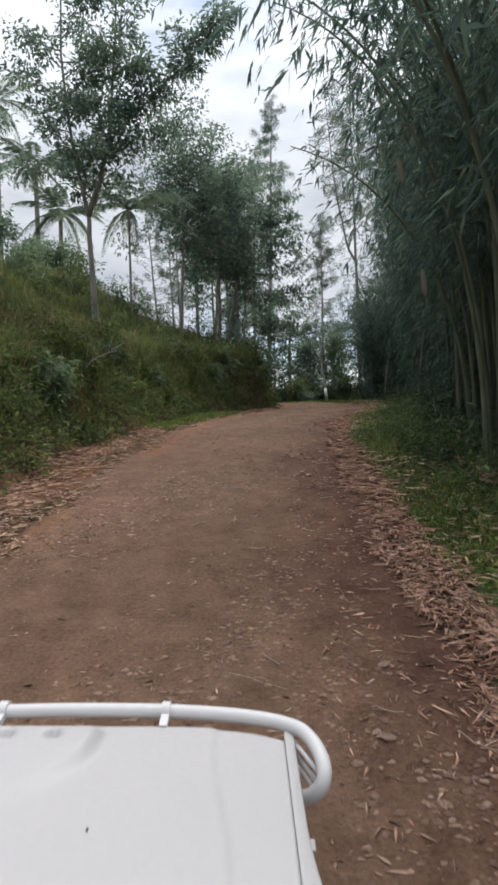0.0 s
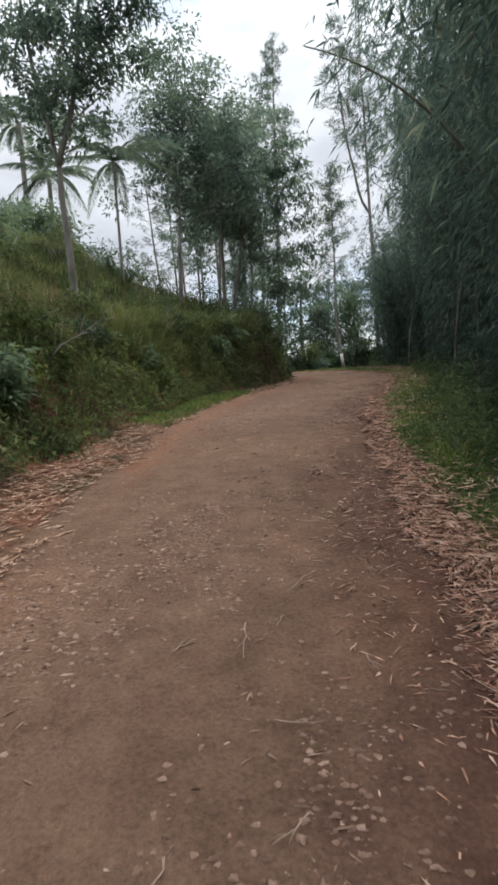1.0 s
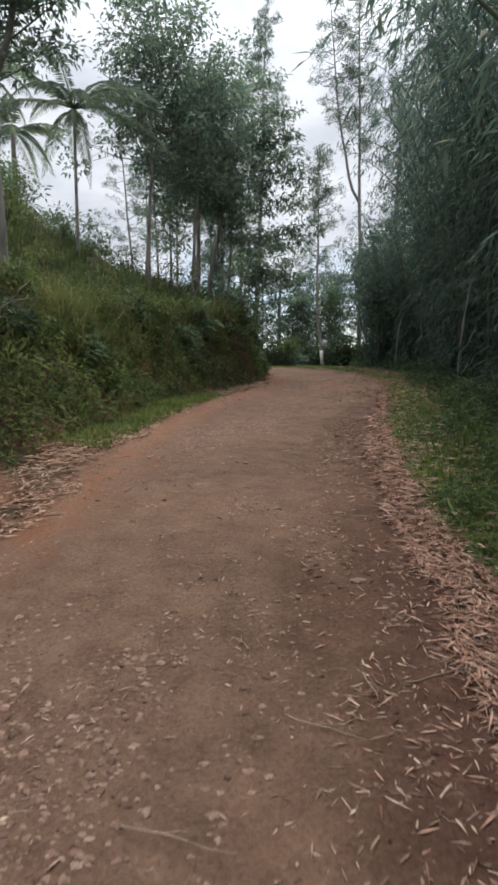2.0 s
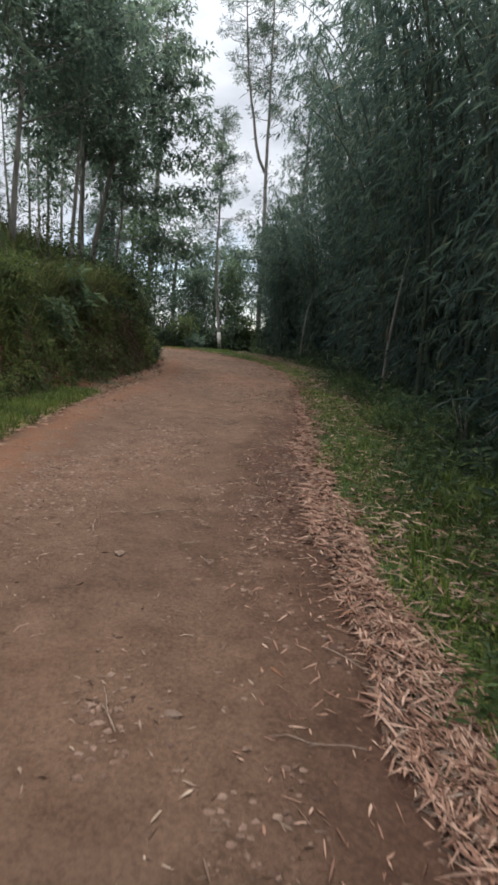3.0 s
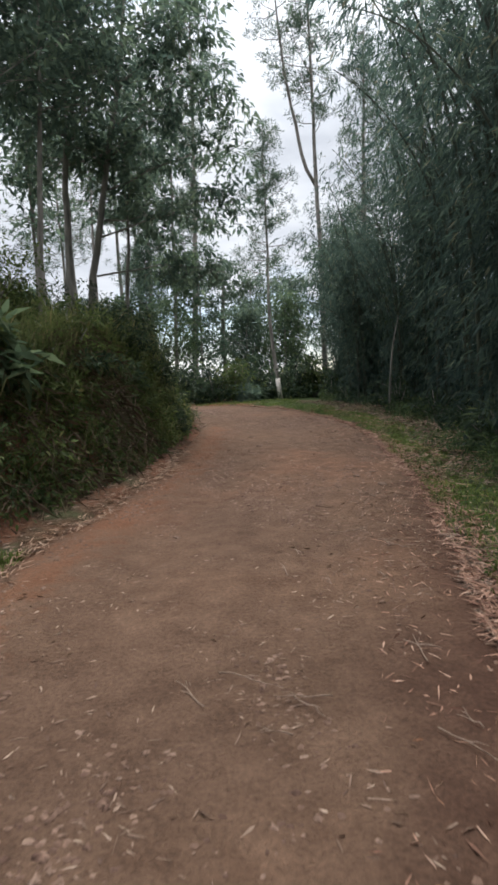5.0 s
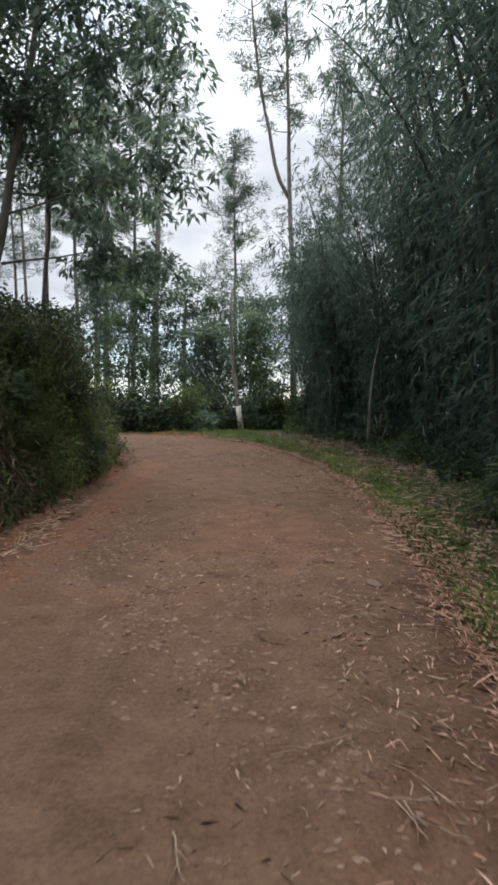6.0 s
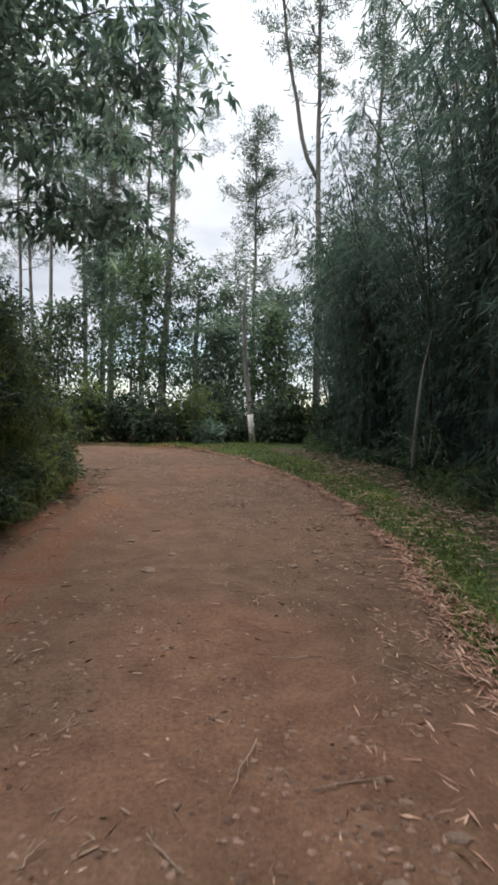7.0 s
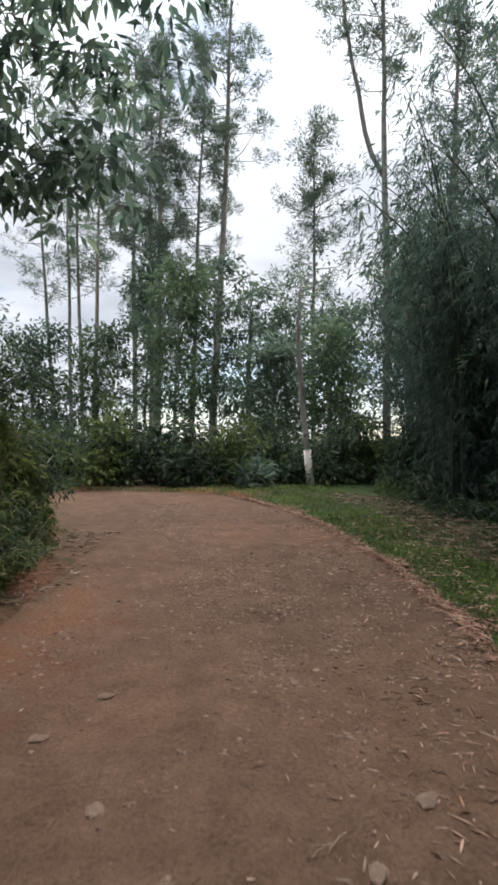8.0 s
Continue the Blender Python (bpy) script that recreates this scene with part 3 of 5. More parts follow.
def pebbles(name, x, y, size, rng, label):
    """Flattened eight-sided stones, half sunk in the dirt."""
    n = len(x)
    base = np.array([(1, 0, 0), (0, 1, 0), (-1, 0, 0), (0, -1, 0), (0, 0, 1), (0.7, 0.7, 0.45), (-0.7, 0.6, 0.4), (-0.6, -0.7, 0.45), (0.7, -0.6, 0.4)])
    faces = np.array([(0, 5, 4), (5, 1, 4), (1, 6, 4), (6, 2, 4), (2, 7, 4), (7, 3, 4), (3, 8, 4), (8, 0, 4), (0, 1, 5), (1, 2, 6), (2, 3, 7), (3, 0, 8)])
    v = base[None] * rng.uniform(0.5, 1.25, (n, 9, 3))
    a = rng.uniform(0, 2 * np.pi, n)
    c, s = np.cos(a)[:, None], np.sin(a)[:, None]
    v = v * size[:, None, None] * np.array([1.0, 0.75, 0.34])
    v = np.stack([v[..., 0] * c - v[..., 1] * s, v[..., 0] * s + v[..., 1] * c, v[..., 2]], -1)
    v = v + on_road_or_land(x, y)[:, None] - np.array([0, 0, 0.1]) * size[:, None, None]
    t = (faces[None] + np.arange(n)[:, None, None] * 9).reshape(-1, 3)
    return tagged(tri_object(name, v.reshape(-1, 3), t, STONE), label, "gravel", kind="stuff")


def chips(name, x, y, size, rng, label):
    """Small flat angular stones: an uneven five-cornered foot and one raised corner."""
    n = len(x)
    a = np.sort(rng.uniform(0, 2 * np.pi, (n, 1)) + np.arange(5) * 1.2566 + rng.uniform(-0.4, 0.4, (n, 5)), 1)
    r = size[:, None] * rng.uniform(0.55, 1.3, (n, 5))
    foot = np.stack([r * np.cos(a), 0.8 * r * np.sin(a), 0 * a], -1)
    top = np.stack([size * rng.uniform(-0.4, 0.4, n), size * rng.uniform(-0.4, 0.4, n), size * rng.uniform(0.25, 0.6, n)], -1)[:, None]
    v = np.concatenate([foot, top], 1) + on_road_or_land(x, y)[:, None]
    t = np.array([(k, (k + 1) % 5, 5) for k in range(5)])[None] + np.arange(n)[:, None, None] * 6
    return tagged(tri_object(name, v.reshape(-1, 3), t.reshape(-1, 3), STONE), label, "gravel", kind="stuff")


def gravel_places(rng, n, low):
    x, y = strip(rng, n, -1, 36, lambda y: left_edge(y) + 0.05, lambda y: right_edge(y) - 0.02)
    patch = waves(x * 1.3, y * 0.9, 7.0) + 0.7 * waves(x * 4.6, y * 1.6, 9.0) + 0.4 * waves(x * 9, y * 6, 4.0)
    ok = patch > rng.normal(low, 0.3, n)
    return x[ok], y[ok]


x, y = gravel_places(R1, 90000, 0.42)
chips("road_gravel", x, y, 0.006 + 0.022 * R1.uniform(0, 1, len(x)) ** 2.2, R1, "small reddish-brown gravel chips pressed into the dirt road")
x, y = gravel_places(R1, 22000, 0.44)
pebbles("road_gravel", x, y, 0.018 + 0.022 * R1.uniform(0, 1, len(x)) ** 2, R1, "loose flat brownish stones on the dirt road")


def stone(at, size, seed):
    rng = np.random.default_rng(seed)
    bm = bmesh.new()
    bmesh.ops.create_icosphere(bm, subdivisions=2, radius=size)
    for v in bm.verts:
        k = 0.75 + 0.45 * noise.noise(v.co / size * 0.9 + Vector((seed, 0, 0)))
        v.co = Vector((v.co.x * k * 1.25, v.co.y * k * 0.9, v.co.z * k * 0.34))
    ob = part("stone", bm, LOOSE_STONE, None)
    x, y = at
    ob.location = (x, y, float(road_top(np.array(x), np.array(y))) + size * 0.06)
    ob.rotation_euler = (0, 0, rng.uniform(0, 6))
    return tagged(ob, "flat grey-brown stone lying loose on the dirt road", "stone", "stones on the road")


for k, (sx, sy, ss) in enumerate([(0.75, 3.3, 0.045), (0.62, 2.7, 0.05), (-0.9, 7.2, 0.04), (0.9, 9.1, 0.06), (0.45, 10.6, 0.045), (2.2, 15.2, 0.06), (1.9, 14.4, 0.05),
                                  (-0.1, 15.0, 0.055), (3.9, 22.2, 0.085), (3.75, 22.9, 0.06), (4.05, 23.1, 0.05), (4.4, 27.0, 0.07), (4.1, 26.6, 0.06), (2.75, 26.4, 0.08), (2.95, 26.9, 0.06),
                                  (2.5, 27.5, 0.06), (2.75, 28.0, 0.06), (3.9, 28.2, 0.05), (4.7, 26.2, 0.06), (1.2, 20.5, 0.05), (0.2, 12.3, 0.05), (-1.0, 12.6, 0.06)]):
    stone((sx, sy), ss, k)


def twig(at, length, turn, seed):
    rng = np.random.default_rng(seed + 50)
    n = 6
    s = np.linspace(0, length, n)
    w = np.cumsum(rng.normal(0, 0.007, n))
    z = 0.012 + 0.02 * rng.uniform(0, 1, n)
    pieces = [tube_arrays(np.stack([s, w, z], 1), np.linspace(0.0042, 0.0018, n), 5)]
    for k in (2, 3):
        e = np.array([s[k], w[k], z[k]])
        pieces.append(tube_arrays([e, e + [0.04, 0.015 * (-1) ** k, 0.008], e + [0.08, 0.03 * (-1) ** k, 0.004]], [0.003, 0.0025, 0.0015], 4))
    v, t = joined(pieces)
    ob = tri_object("twig", v, t, TWIG)
    x, y = at
    ob.matrix_world = pose(x, y, float(road_top(np.array(x), np.array(y))), 0, 0, turn)
    return tagged(ob, "thin dry bamboo twig lying on the dirt road", "twig", "twigs on the road")


for k in range(90):
    ty = R1.uniform(2.5, 30)
    lo, hi = float(left_edge(ty)) + 0.3, float(right_edge(ty)) - 0.1
    twig((hi - abs(R1.normal(0, 0.9)) if k % 3 else R1.uniform(lo, hi), ty), R1.uniform(0.12, 0.46), R1.uniform(0, 360), k)


def blades(name, x, y, rng, mat, tall, wide, label, lean=0.45, parent=None, z=None):
    n = len(x)
    p = on_land(x, y) if z is None else np.stack([x, y, z], -1)
    p[:, 2] -= 0.02
    a = rng.uniform(0, 2 * np.pi, n)
    lean = rng.uniform(0.1, 1.0, n) * lean
    h = tall * rng.uniform(0.5, 1.25, n)
    out = np.stack([np.cos(a), np.sin(a), 0 * a], -1)
    side = np.stack([-np.sin(a), np.cos(a), 0 * a], -1) * (wide * rng.uniform(0.6, 1.3, n))[:, None]
    up = np.array([0, 0, 1.0])
    mid = p + up * (h * 0.6)[:, None] + out * (h * lean * 0.45)[:, None]
    tip = p + up * (h * (1.0 - 0.35 * lean))[:, None] + out * (h * lean * 1.3)[:, None]
    v = np.stack([p - side / 2, p + side / 2, mid + side * 0.45, mid - side * 0.45, tip], 1).reshape(-1, 3)
    k = np.arange(n)[:, None] * 5
    t = np.concatenate([k + [0, 1, 2], k + [0, 2, 3], k + [3, 2, 4]], 1).reshape(-1, 3)
    ob = tri_object(name, v, t, mat, parent)
    return tagged(ob, label, "grass", kind="stuff")


x, y = strip(R1, 54000, -1, 38, lambda y: right_edge(y) + np.interp(y, [0, 12, 20], [0.38, 0.32, 0.08]) + 0.06 * np.sin(3.7 * y), lambda y: verge_out(y) + 0.4, 0.85)
bare = waves(x * 1.1, y * 0.9, 4.0) > R1.normal(0.5, 0.25, len(x)) - np.clip((x - verge_out(y)) * 0.9 + 0.3, 0, 0.6)
bare |= (x > right_edge(y) + 0.62 * (verge_out(y) - right_edge(y)) + 0.2 * np.sin(1.9 * y)) & (R1.uniform(0, 1, len(x)) < np.interp(y, [19, 24], [0.0, 0.85]))
x, y = x[~bare], y[~bare]
blades("verge_grass", x, y, R1, GRASS, 0.10, 0.011, "short green grass verge beside the dirt road", 1.3)
x, y = strip(R1, 10000, 12.9, 20, lambda y: left_edge(y) - 0.04, lambda y: bank_foot(y) - 0.15)
blades("verge_grass", x, y, R1, GRASS, 0.12, 0.014, "narrow grass strip at the foot of the bank", 0.9)
x, y = R1.uniform(-6, 5.8, 8000), R1.uniform(37.6, 39.3, 8000)
keep = (x > 2.6) | (y < 38.2)
blades("verge_grass", x[keep], y[keep], R1, GRASS, 0.08, 0.014, "grass along the outer edge of the bend", 0.9)
x, y = strip(R1, 5200, 1, 18, lambda y: verge_out(y) - 0.35 + 0.2 * np.sin(2 * y), lambda y: verge_out(y) + 0.9)
tuft = waves(x * 2.1, y * 2.0, 6.0) > 0.05
blades("verge_grass", x[tuft], y[tuft], R1, GRASS, 0.30, 0.016, "long dark grass tufts in front of the bamboo", 1.1)

# ---- plants on the bank ----


def bank_places(rng, n, y0, y1, d0, d1, spread=1.0):
    y = rng.uniform(y0, y1, n)
    d = d0 + (d1 - d0) * rng.uniform(0, 1, n) ** spread
    return bank_foot(y) - d, y


def clump_leaves(rng, centres, radii, per, length, width, flat=0.75, hang=0.25):
    """Leaves turned outwards on uneven clumps."""
    n = len(centres) * per
    c = np.repeat(centres, per, 0)
    r = np.repeat(np.broadcast_to(radii, len(centres)), per)[:, None]
    d = unit(rng.normal(0, 1, (n, 3)) * [1, 1, flat] + [0, 0, 0.15])
    p = c + d * r * rng.uniform(0.45, 1.05, (n, 1)) * [1, 1, flat]
    out = unit(d + rng.normal(0, 0.55, (n, 3)) - [0, 0, hang])
    s = rng.uniform(0.65, 1.3, n)
    return leaf_arrays(rng, p, out, length * s, width * s, 0.18, 0.12)


def bank_face(rng, n, x0, x1, y0, y1, d0, d1):
    x, y = rng.uniform(x0, x1, n), rng.uniform(y0, y1, n)
    d = bank_depth(x, y)
    ok = (d > d0) & (d < d1)
    return on_land(x[ok], y[ok])


# low broad-leaved herbs that carpet the verge, and taller weeds where the bamboo shades it
x, y = strip(R1, 4400, 0, 37.5, lambda y: right_edge(y) + np.interp(y, [0, 12, 20], [0.46, 0.42, 0.2]) + 0.1 * np.sin(2.9 * y), lambda y: verge_out(y) + 0.2, 0.9)
keep = (waves(x * 1.8, y * 1.5, 9.0) > R1.normal(-0.08, 0.3, len(x))) & ((y < 21) | (x < right_edge(y) + 0.55 * (verge_out(y) - right_edge(y))))
c = on_land(x[keep], y[keep])
v, t = clump_leaves(R1, c + [0, 0, 0.035], 0.05 + 0.06 * R1.uniform(0, 1, len(c)), 11, 0.050, 0.020, 0.55, 0.1)
tagged(tri_object("verge_herbs", v, t, HERB), "low green broad-leaved herbs carpeting the verge", "herb", kind="stuff")
x, y = strip(R1, 2600, 1, 37.5, lambda y: verge_out(y) - 0.25 + 0.3 * np.sin(1.7 * y) + 0.15 * np.sin(4.1 * y), lambda y: verge_out(y) + 0.7)
keep = waves(x * 1.3, y * 1.2, 17.0) > R1.normal(-0.3, 0.3, len(x)) + np.interp(y, [20, 25], [0.0, 0.6])
c = on_land(x[keep], y[keep])
rise = 0.06 + 0.30 * R1.uniform(0, 1, len(c)) ** 1.5 * np.clip((c[:, 0] - verge_out(c[:, 1]) + 0.7), 0.15, 1.2)
v, t = clump_leaves(R1, c + np.stack([0 * rise, 0 * rise, rise], -1), 0.09 + 0.5 * rise, 15, 0.11, 0.024, 0.9, 0.35)
tagged(tri_object("verge_weeds", v, t, WEED), "dark leafy weeds in the shade at the foot of the bamboo", "weed", kind="stuff")

c = bank_face(R1, 9000, -7, 1.4, -3, 33.6, 0.32, 2.2)
v, t = clump_leaves(R1, c + [0.05, 0, 0.06], 0.12 + 0.24 * R1.uniform(0, 1, len(c)) ** 2, 21, 0.082, 0.037)
tagged(tri_object("bank_creepers", v, t, BANK_LEAF), "dark green creepers and ferns covering the road bank", "creeper", kind="stuff")
c = np.concatenate([bank_face(R1, 5200, -4, 1.6, 0, 20, 0.15, 1.3), bank_face(R1, 5200, -1.5, 1.7, 20, 33.6, 0.1, 1.6)])
v, t = clump_leaves(R1, c + [0.07, 0, 0.03], 0.13 + 0.1 * R1.uniform(0, 1, len(c)), 22, 0.075, 0.035)
tagged(tri_object("bank_creepers", v, t, BANK_LEAF), "olive-green creepers on the steep face of the bank", "creeper", kind="stuff")
x, y = bank_places(R1, 13000, -3, 30, 0.3, 1.7)
clumpy = waves(x * 2.3, y * 2.1, 3.0) > R1.normal(0.0, 0.3, len(x))
x, y = x[clumpy], y[clumpy]
blades("bank_grass", x, y, R1, TALL_GRASS, 0.5, 0.018, "dry olive grass hanging over the bank", 1.3)
c = bank_face(R1, 900, -6, 1.7, 1, 33.5, 0.2, 1.2)
c = c[:190]
v, t = clump_leaves(R1, c + [0.12, 0, 0.05], R1.uniform(0.26, 0.5, len(c)), 110, 0.105, 0.042, 0.8, 0.4)
tagged(tri_object("bank_creepers", v, t, BANK_LEAF), "thick leafy cushions of creeper bulging from the bank", "creeper", kind="stuff")
c = bank_face(R1, 760, -6, 1.6, 1, 33, 0.2, 1.9)
tufts = np.repeat(c, 22, 0) + R1.normal(0, 0.07, (len(c) * 22, 3)) * [1, 1, 0.3]
blades("bank_grass", tufts[:, 0], tufts[:, 1], R1, GRASS, 0.42, 0.013, "bright green grass tufts growing on the bank", 1.5, z=tufts[:, 2] - 0.02)
c = bank_face(R1, 3600, -6, 1.4, -3, 33.6, 0.2, 1.6)
v, t = clump_leaves(R1, c + [0.08, 0, 0.08], 0.22, 16, 0.15, 0.022, 0.8, 0.5)
tagged(tri_object("bank_ferns", v, t, TALL_GRASS), "lighter green fern fronds hanging from the bank", "fern", kind="stuff")
x, y = bank_places(R1, 24000, -3, 31, 0.8, 5.0, 0.8)
tuft = waves(x * 1.5, y * 1.4, 8.0) > -0.25
blades("bank_grass", x[tuft], y[tuft], R1, TALL_GRASS, 0.42, 0.018, "tall yellowish-green grass on top of the bank", 0.8)
x, y = R1.uniform(-15, -5, 13000), R1.uniform(4, 30, 13000)
blades("hill_grass", x, y, R1, TALL_GRASS, 0.5, 0.03, "rough green grass on the hillside above the road", 0.8)

# feathery grass that hangs over the upper edge towards the road
x, y = bank_places(R1, 5200, 15, 31.5, 0.65, 1.5)
tuft = waves(x * 1.4, y * 1.3, 21.0) > R1.normal(-0.2, 0.3, len(x))
blades("bank_grass", x[tuft], y[tuft], R1, TALL_GRASS, 0.85, 0.016, "long feathery grass hanging over the edge of the bank", 1.6)
# grass and fern blades that hang over the inner corner of the bend
c = bank_face(R1, 900, -1.5, 1.7, 25.5, 33.6, 0.08, 1.2)
tufts = np.repeat(c, 16, 0) + R1.normal(0, 0.06, (len(c) * 16, 3)) * [1, 1, 0.3] + [0.05, 0, 0.04]
blades("bank_grass", tufts[:, 0], tufts[:, 1], R1, TALL_GRASS, 0.46, 0.012, "fine grass hanging over the bank at the inner corner of the bend", 1.7, z=tufts[:, 2])
# the dead brown tangle of old creepers on the far part of the face
c = bank_face(R1, 2500, -2, 1.6, 20.8, 25.2, 0.2, 1.5)
c = c[waves(c[:, 0] * 0.5, c[:, 1] * 0.9, 4.0) > R1.normal(-0.2, 0.25, len(c))]
n = len(c) * 7
p = np.repeat(c, 7, 0) + R1.normal(0, 0.13, (n, 3)) + [0.17, -0.03, 0.05]
v, t = leaf_arrays(R1, p, R1.normal(0, 0.6, (n, 3)) + [0.35, -0.2, -0.7], R1.uniform(0.12, 0.36, n), 0.014, 0.1, 0.2)
tagged(tri_object("dead_creepers", v, t, TANGLE), "dead brown creepers tangled over the face of the bank", "creeper", kind="stuff")
# thin roots and stalks that hang out at the foot of the bank
c = bank_face(R1, 700, -6, 1.6, 1, 32, 0.05, 0.32)
n = len(c)
v, t = leaf_arrays(R1, c + np.stack([0 * c[:, 0], 0 * c[:, 0], R1.uniform(0.05, 0.35, n)], -1), R1.normal(0, 0.4, (n, 3)) + [0.45, 0, -0.9], R1.uniform(0.12, 0.4, n), 0.008, 0.0, 0.05)
tagged(tri_object("bank_roots", v, t, ROAD_LEAF), "pale thin roots and dry stalks hanging at the foot of the bank", "root", kind="stuff")

x, y = bank_places(R1, 9000, 3, 19, 1.0, 3.0)
tuft = waves(x * 1.1, y * 1.0, 13.0) > R1.normal(0.0, 0.25, len(x))
blades("bank_grass", x[tuft], y[tuft], R1, DRY_GRASS, 0.5, 0.014, "dry brown grass standing along the top of the bank", 0.7)


def shrub(at, size, tall, mat, label, seed, leaf=(0.12, 0.05), per=46, group="", name="shrub"):
    """A bush of many stems with leaf clumps on their ends."""
    rng = np.random.default_rng(seed)
    x, y = at
    ob = thing(name, (x, y, float(land_z(x, y)) - 0.05), label, "shrub", group)
    tips = []
    for k in range(max(8, int(12 * size))):
        a, r = rng.uniform(0, 2 * np.pi), size * rng.uniform(0.15, 1.0)
        top = np.array([np.cos(a) * r, np.sin(a) * r, tall * rng.uniform(0.35, 1.0) * (1.1 - 0.45 * (r / size) ** 2)])
        mid = top * [0.4, 0.4, 0.55]
        tri_object("stem", *tube_arrays([[0, 0, 0], mid, top], [0.02, 0.014, 0.006], 5), BARK, ob)
        tips += [top, mid * 0.5 + top * 0.5, top * [0.75, 0.75, 0.45], top * [1, 1, 0.25]]
    tips = np.array(tips) + rng.normal(0, 0.12 * size, (len(tips), 3))
    tips[:, 2] = np.maximum(tips[:, 2], 0.1)
    v, t = clump_leaves(rng, tips, 0.2 * size + 0.14 * rng.uniform(0, 1, len(tips)), per, *leaf)
    tri_object("foliage", v, t, mat, ob)
    return ob


for k, (sx, sy, ss, st) in enumerate([(-3.9, 12.5, 0.7, 0.9), (-3.6, 15.5, 0.8, 0.9), (-2.9, 18.0, 0.8, 1.0), (-2.2, 20.5, 0.9, 1.0), (-1.4, 22.6, 0.8, 0.8), (-0.4, 24.6, 0.8, 0.9), (0.05, 26.4, 0.7, 0.8),
                                      (0.5, 28.2, 0.75, 0.8), (0.7, 29.8, 0.7, 0.9), (0.2, 31.4, 0.8, 1.0), (-0.9, 32.4, 0.9, 1.2), (-2.4, 32.8, 0.9, 1.3), (0.95, 27.4, 0.35, 0.4), (1.0, 28.7, 0.42, 0.5), (1.05, 30.0, 0.45, 0.6), (0.95, 31.1, 0.5, 0.65), (0.75, 32.1, 0.5, 0.7), (-0.1, 33.0, 0.6, 0.8), (-5.2, 9.5, 0.8, 0.7), (-2.0, 25.5, 1.1, 1.4), (-1.2, 29.5, 1.0, 1.4), (-3.4, 28.5, 1.2, 1.6), (0.2, 28.6, 0.75, 1.1), (0.25, 30.2, 0.8, 1.3), (-0.3, 31.8, 0.9, 1.5), (-0.2, 27.0, 0.7, 0.9)]):
    # past y=26 the darker leaf puts the overhanging trees' shade into the colour
    shrub((sx, sy), ss, st, HEDGE_SHADE_LEAF if sy > 26 else BANK_LEAF, "leafy green shrub growing on the road bank", 100 + k, (0.08, 0.028) if sx > 0.6 else (0.095, 0.038), 46, "shrubs on the bank")
for k, sy in enumerate(np.arange(5.5, 32.5, 1.7)):
    shrub((float(bank_foot(sy)) - 1.0 - 0.35 * math.sin(4 * k), float(sy)), 0.42 + 0.12 * math.sin(3 * k), 0.6 + 0.25 * math.sin(5 * k), (BRIGHT_LEAF, BANK_LEAF, HEDGE_SHADE_LEAF)[k % 3], ("light green leafy bush on the edge of the bank", "olive-green bush on the edge of the bank", "dark green bush on the edge of the bank")[k % 3],
          450 + k, ((0.17, 0.05), (0.10, 0.045), (0.13, 0.04))[k % 3], 26, "bushes along the bank's edge")
for k, (sx, sy, ss, st) in enumerate([(-6.4, 18.5, 0.8, 1.2), (-7.6, 20.5, 1.0, 1.7), (-6.2, 22.5, 0.9, 1.5), (-8.6, 23.5, 1.1, 2.0), (-7.0, 25.5, 1.0, 1.8), (-5.4, 25.0, 0.9, 1.3), (-9.6, 26.0, 1.2, 2.2), (-6.0, 28.5, 1.0, 1.6), (-4.6, 28.6, 1.0, 2.0), (-5.6, 30.2, 1.1, 2.6), (-7.2, 29.6, 1.1, 2.6), (-8.6, 30.0, 1.2, 2.8), (-4.6, 30.8, 0.9, 2.2), (-5.0, 26.8, 0.8, 1.5)]):
    shrub((sx, sy), ss, st, BRIGHT_LEAF if k % 2 else BANK_LEAF, "young leafy shrub on the grassy hillside", 400 + k, (0.13, 0.05), 30, "shrubs on the hillside")
for k in range(19):
    hx = -7.5 + 0.9 * k
    shrub((hx, (39.5 if hx < 3.4 else 40.5) + 0.35 * math.sin(2.1 * k)), 1.0 + 0.15 * math.sin(k), 1.55 + 0.3 * math.sin(1.7 * k), HEDGE_SHADE_LEAF if k % 4 else BANK_LEAF, "dense green shrub in the hedge behind the bend", 200 + k, (0.18, 0.07), 36, "hedge behind the bend")
for k in range(13):
    hx = -9 + 1.7 * k
    shrub((hx, 43.2 + 0.6 * math.sin(1.3 * k)), 1.4, 1.75 + 0.3 * math.sin(2.3 * k), HEDGE_SHADE_LEAF, "tall dark green shrub behind the hedge", 240 + k, (0.22, 0.085), 32, "thicket behind the bend")
for k, sy in enumerate(np.arange(9.5, 38, 1.4)):
    shrub((float(verge_out(sy)) + 0.95 + 0.3 * math.sin(3 * k), float(sy) + 0.3 * math.sin(7 * k)), 0.55 + 0.2 * math.sin(5 * k), 0.75 + 0.4 * math.sin(2 * k), HEDGE_SHADE_LEAF, "dark undergrowth at the foot of the bamboo", 300 + k, (0.22, 0.05), 12, "undergrowth below the bamboo")
shrub((3.7, 38.7), 0.6, 0.7, BROAD_LEAF, "low plant with long pale green leaves beside the painted tree", 350, (0.34, 0.055), 14)
shrub((3.6, 6.9), 0.6, 0.5, BRIGHT_LEAF, "low leafy plant between the bamboo culms", 352, (0.13, 0.03), 30)
shrub((-1.05, 22.2), 0.45, 0.75, BRIGHT_LEAF, "low plant with long bright leaves on top of the bank", 353, (0.32, 0.095), 11)
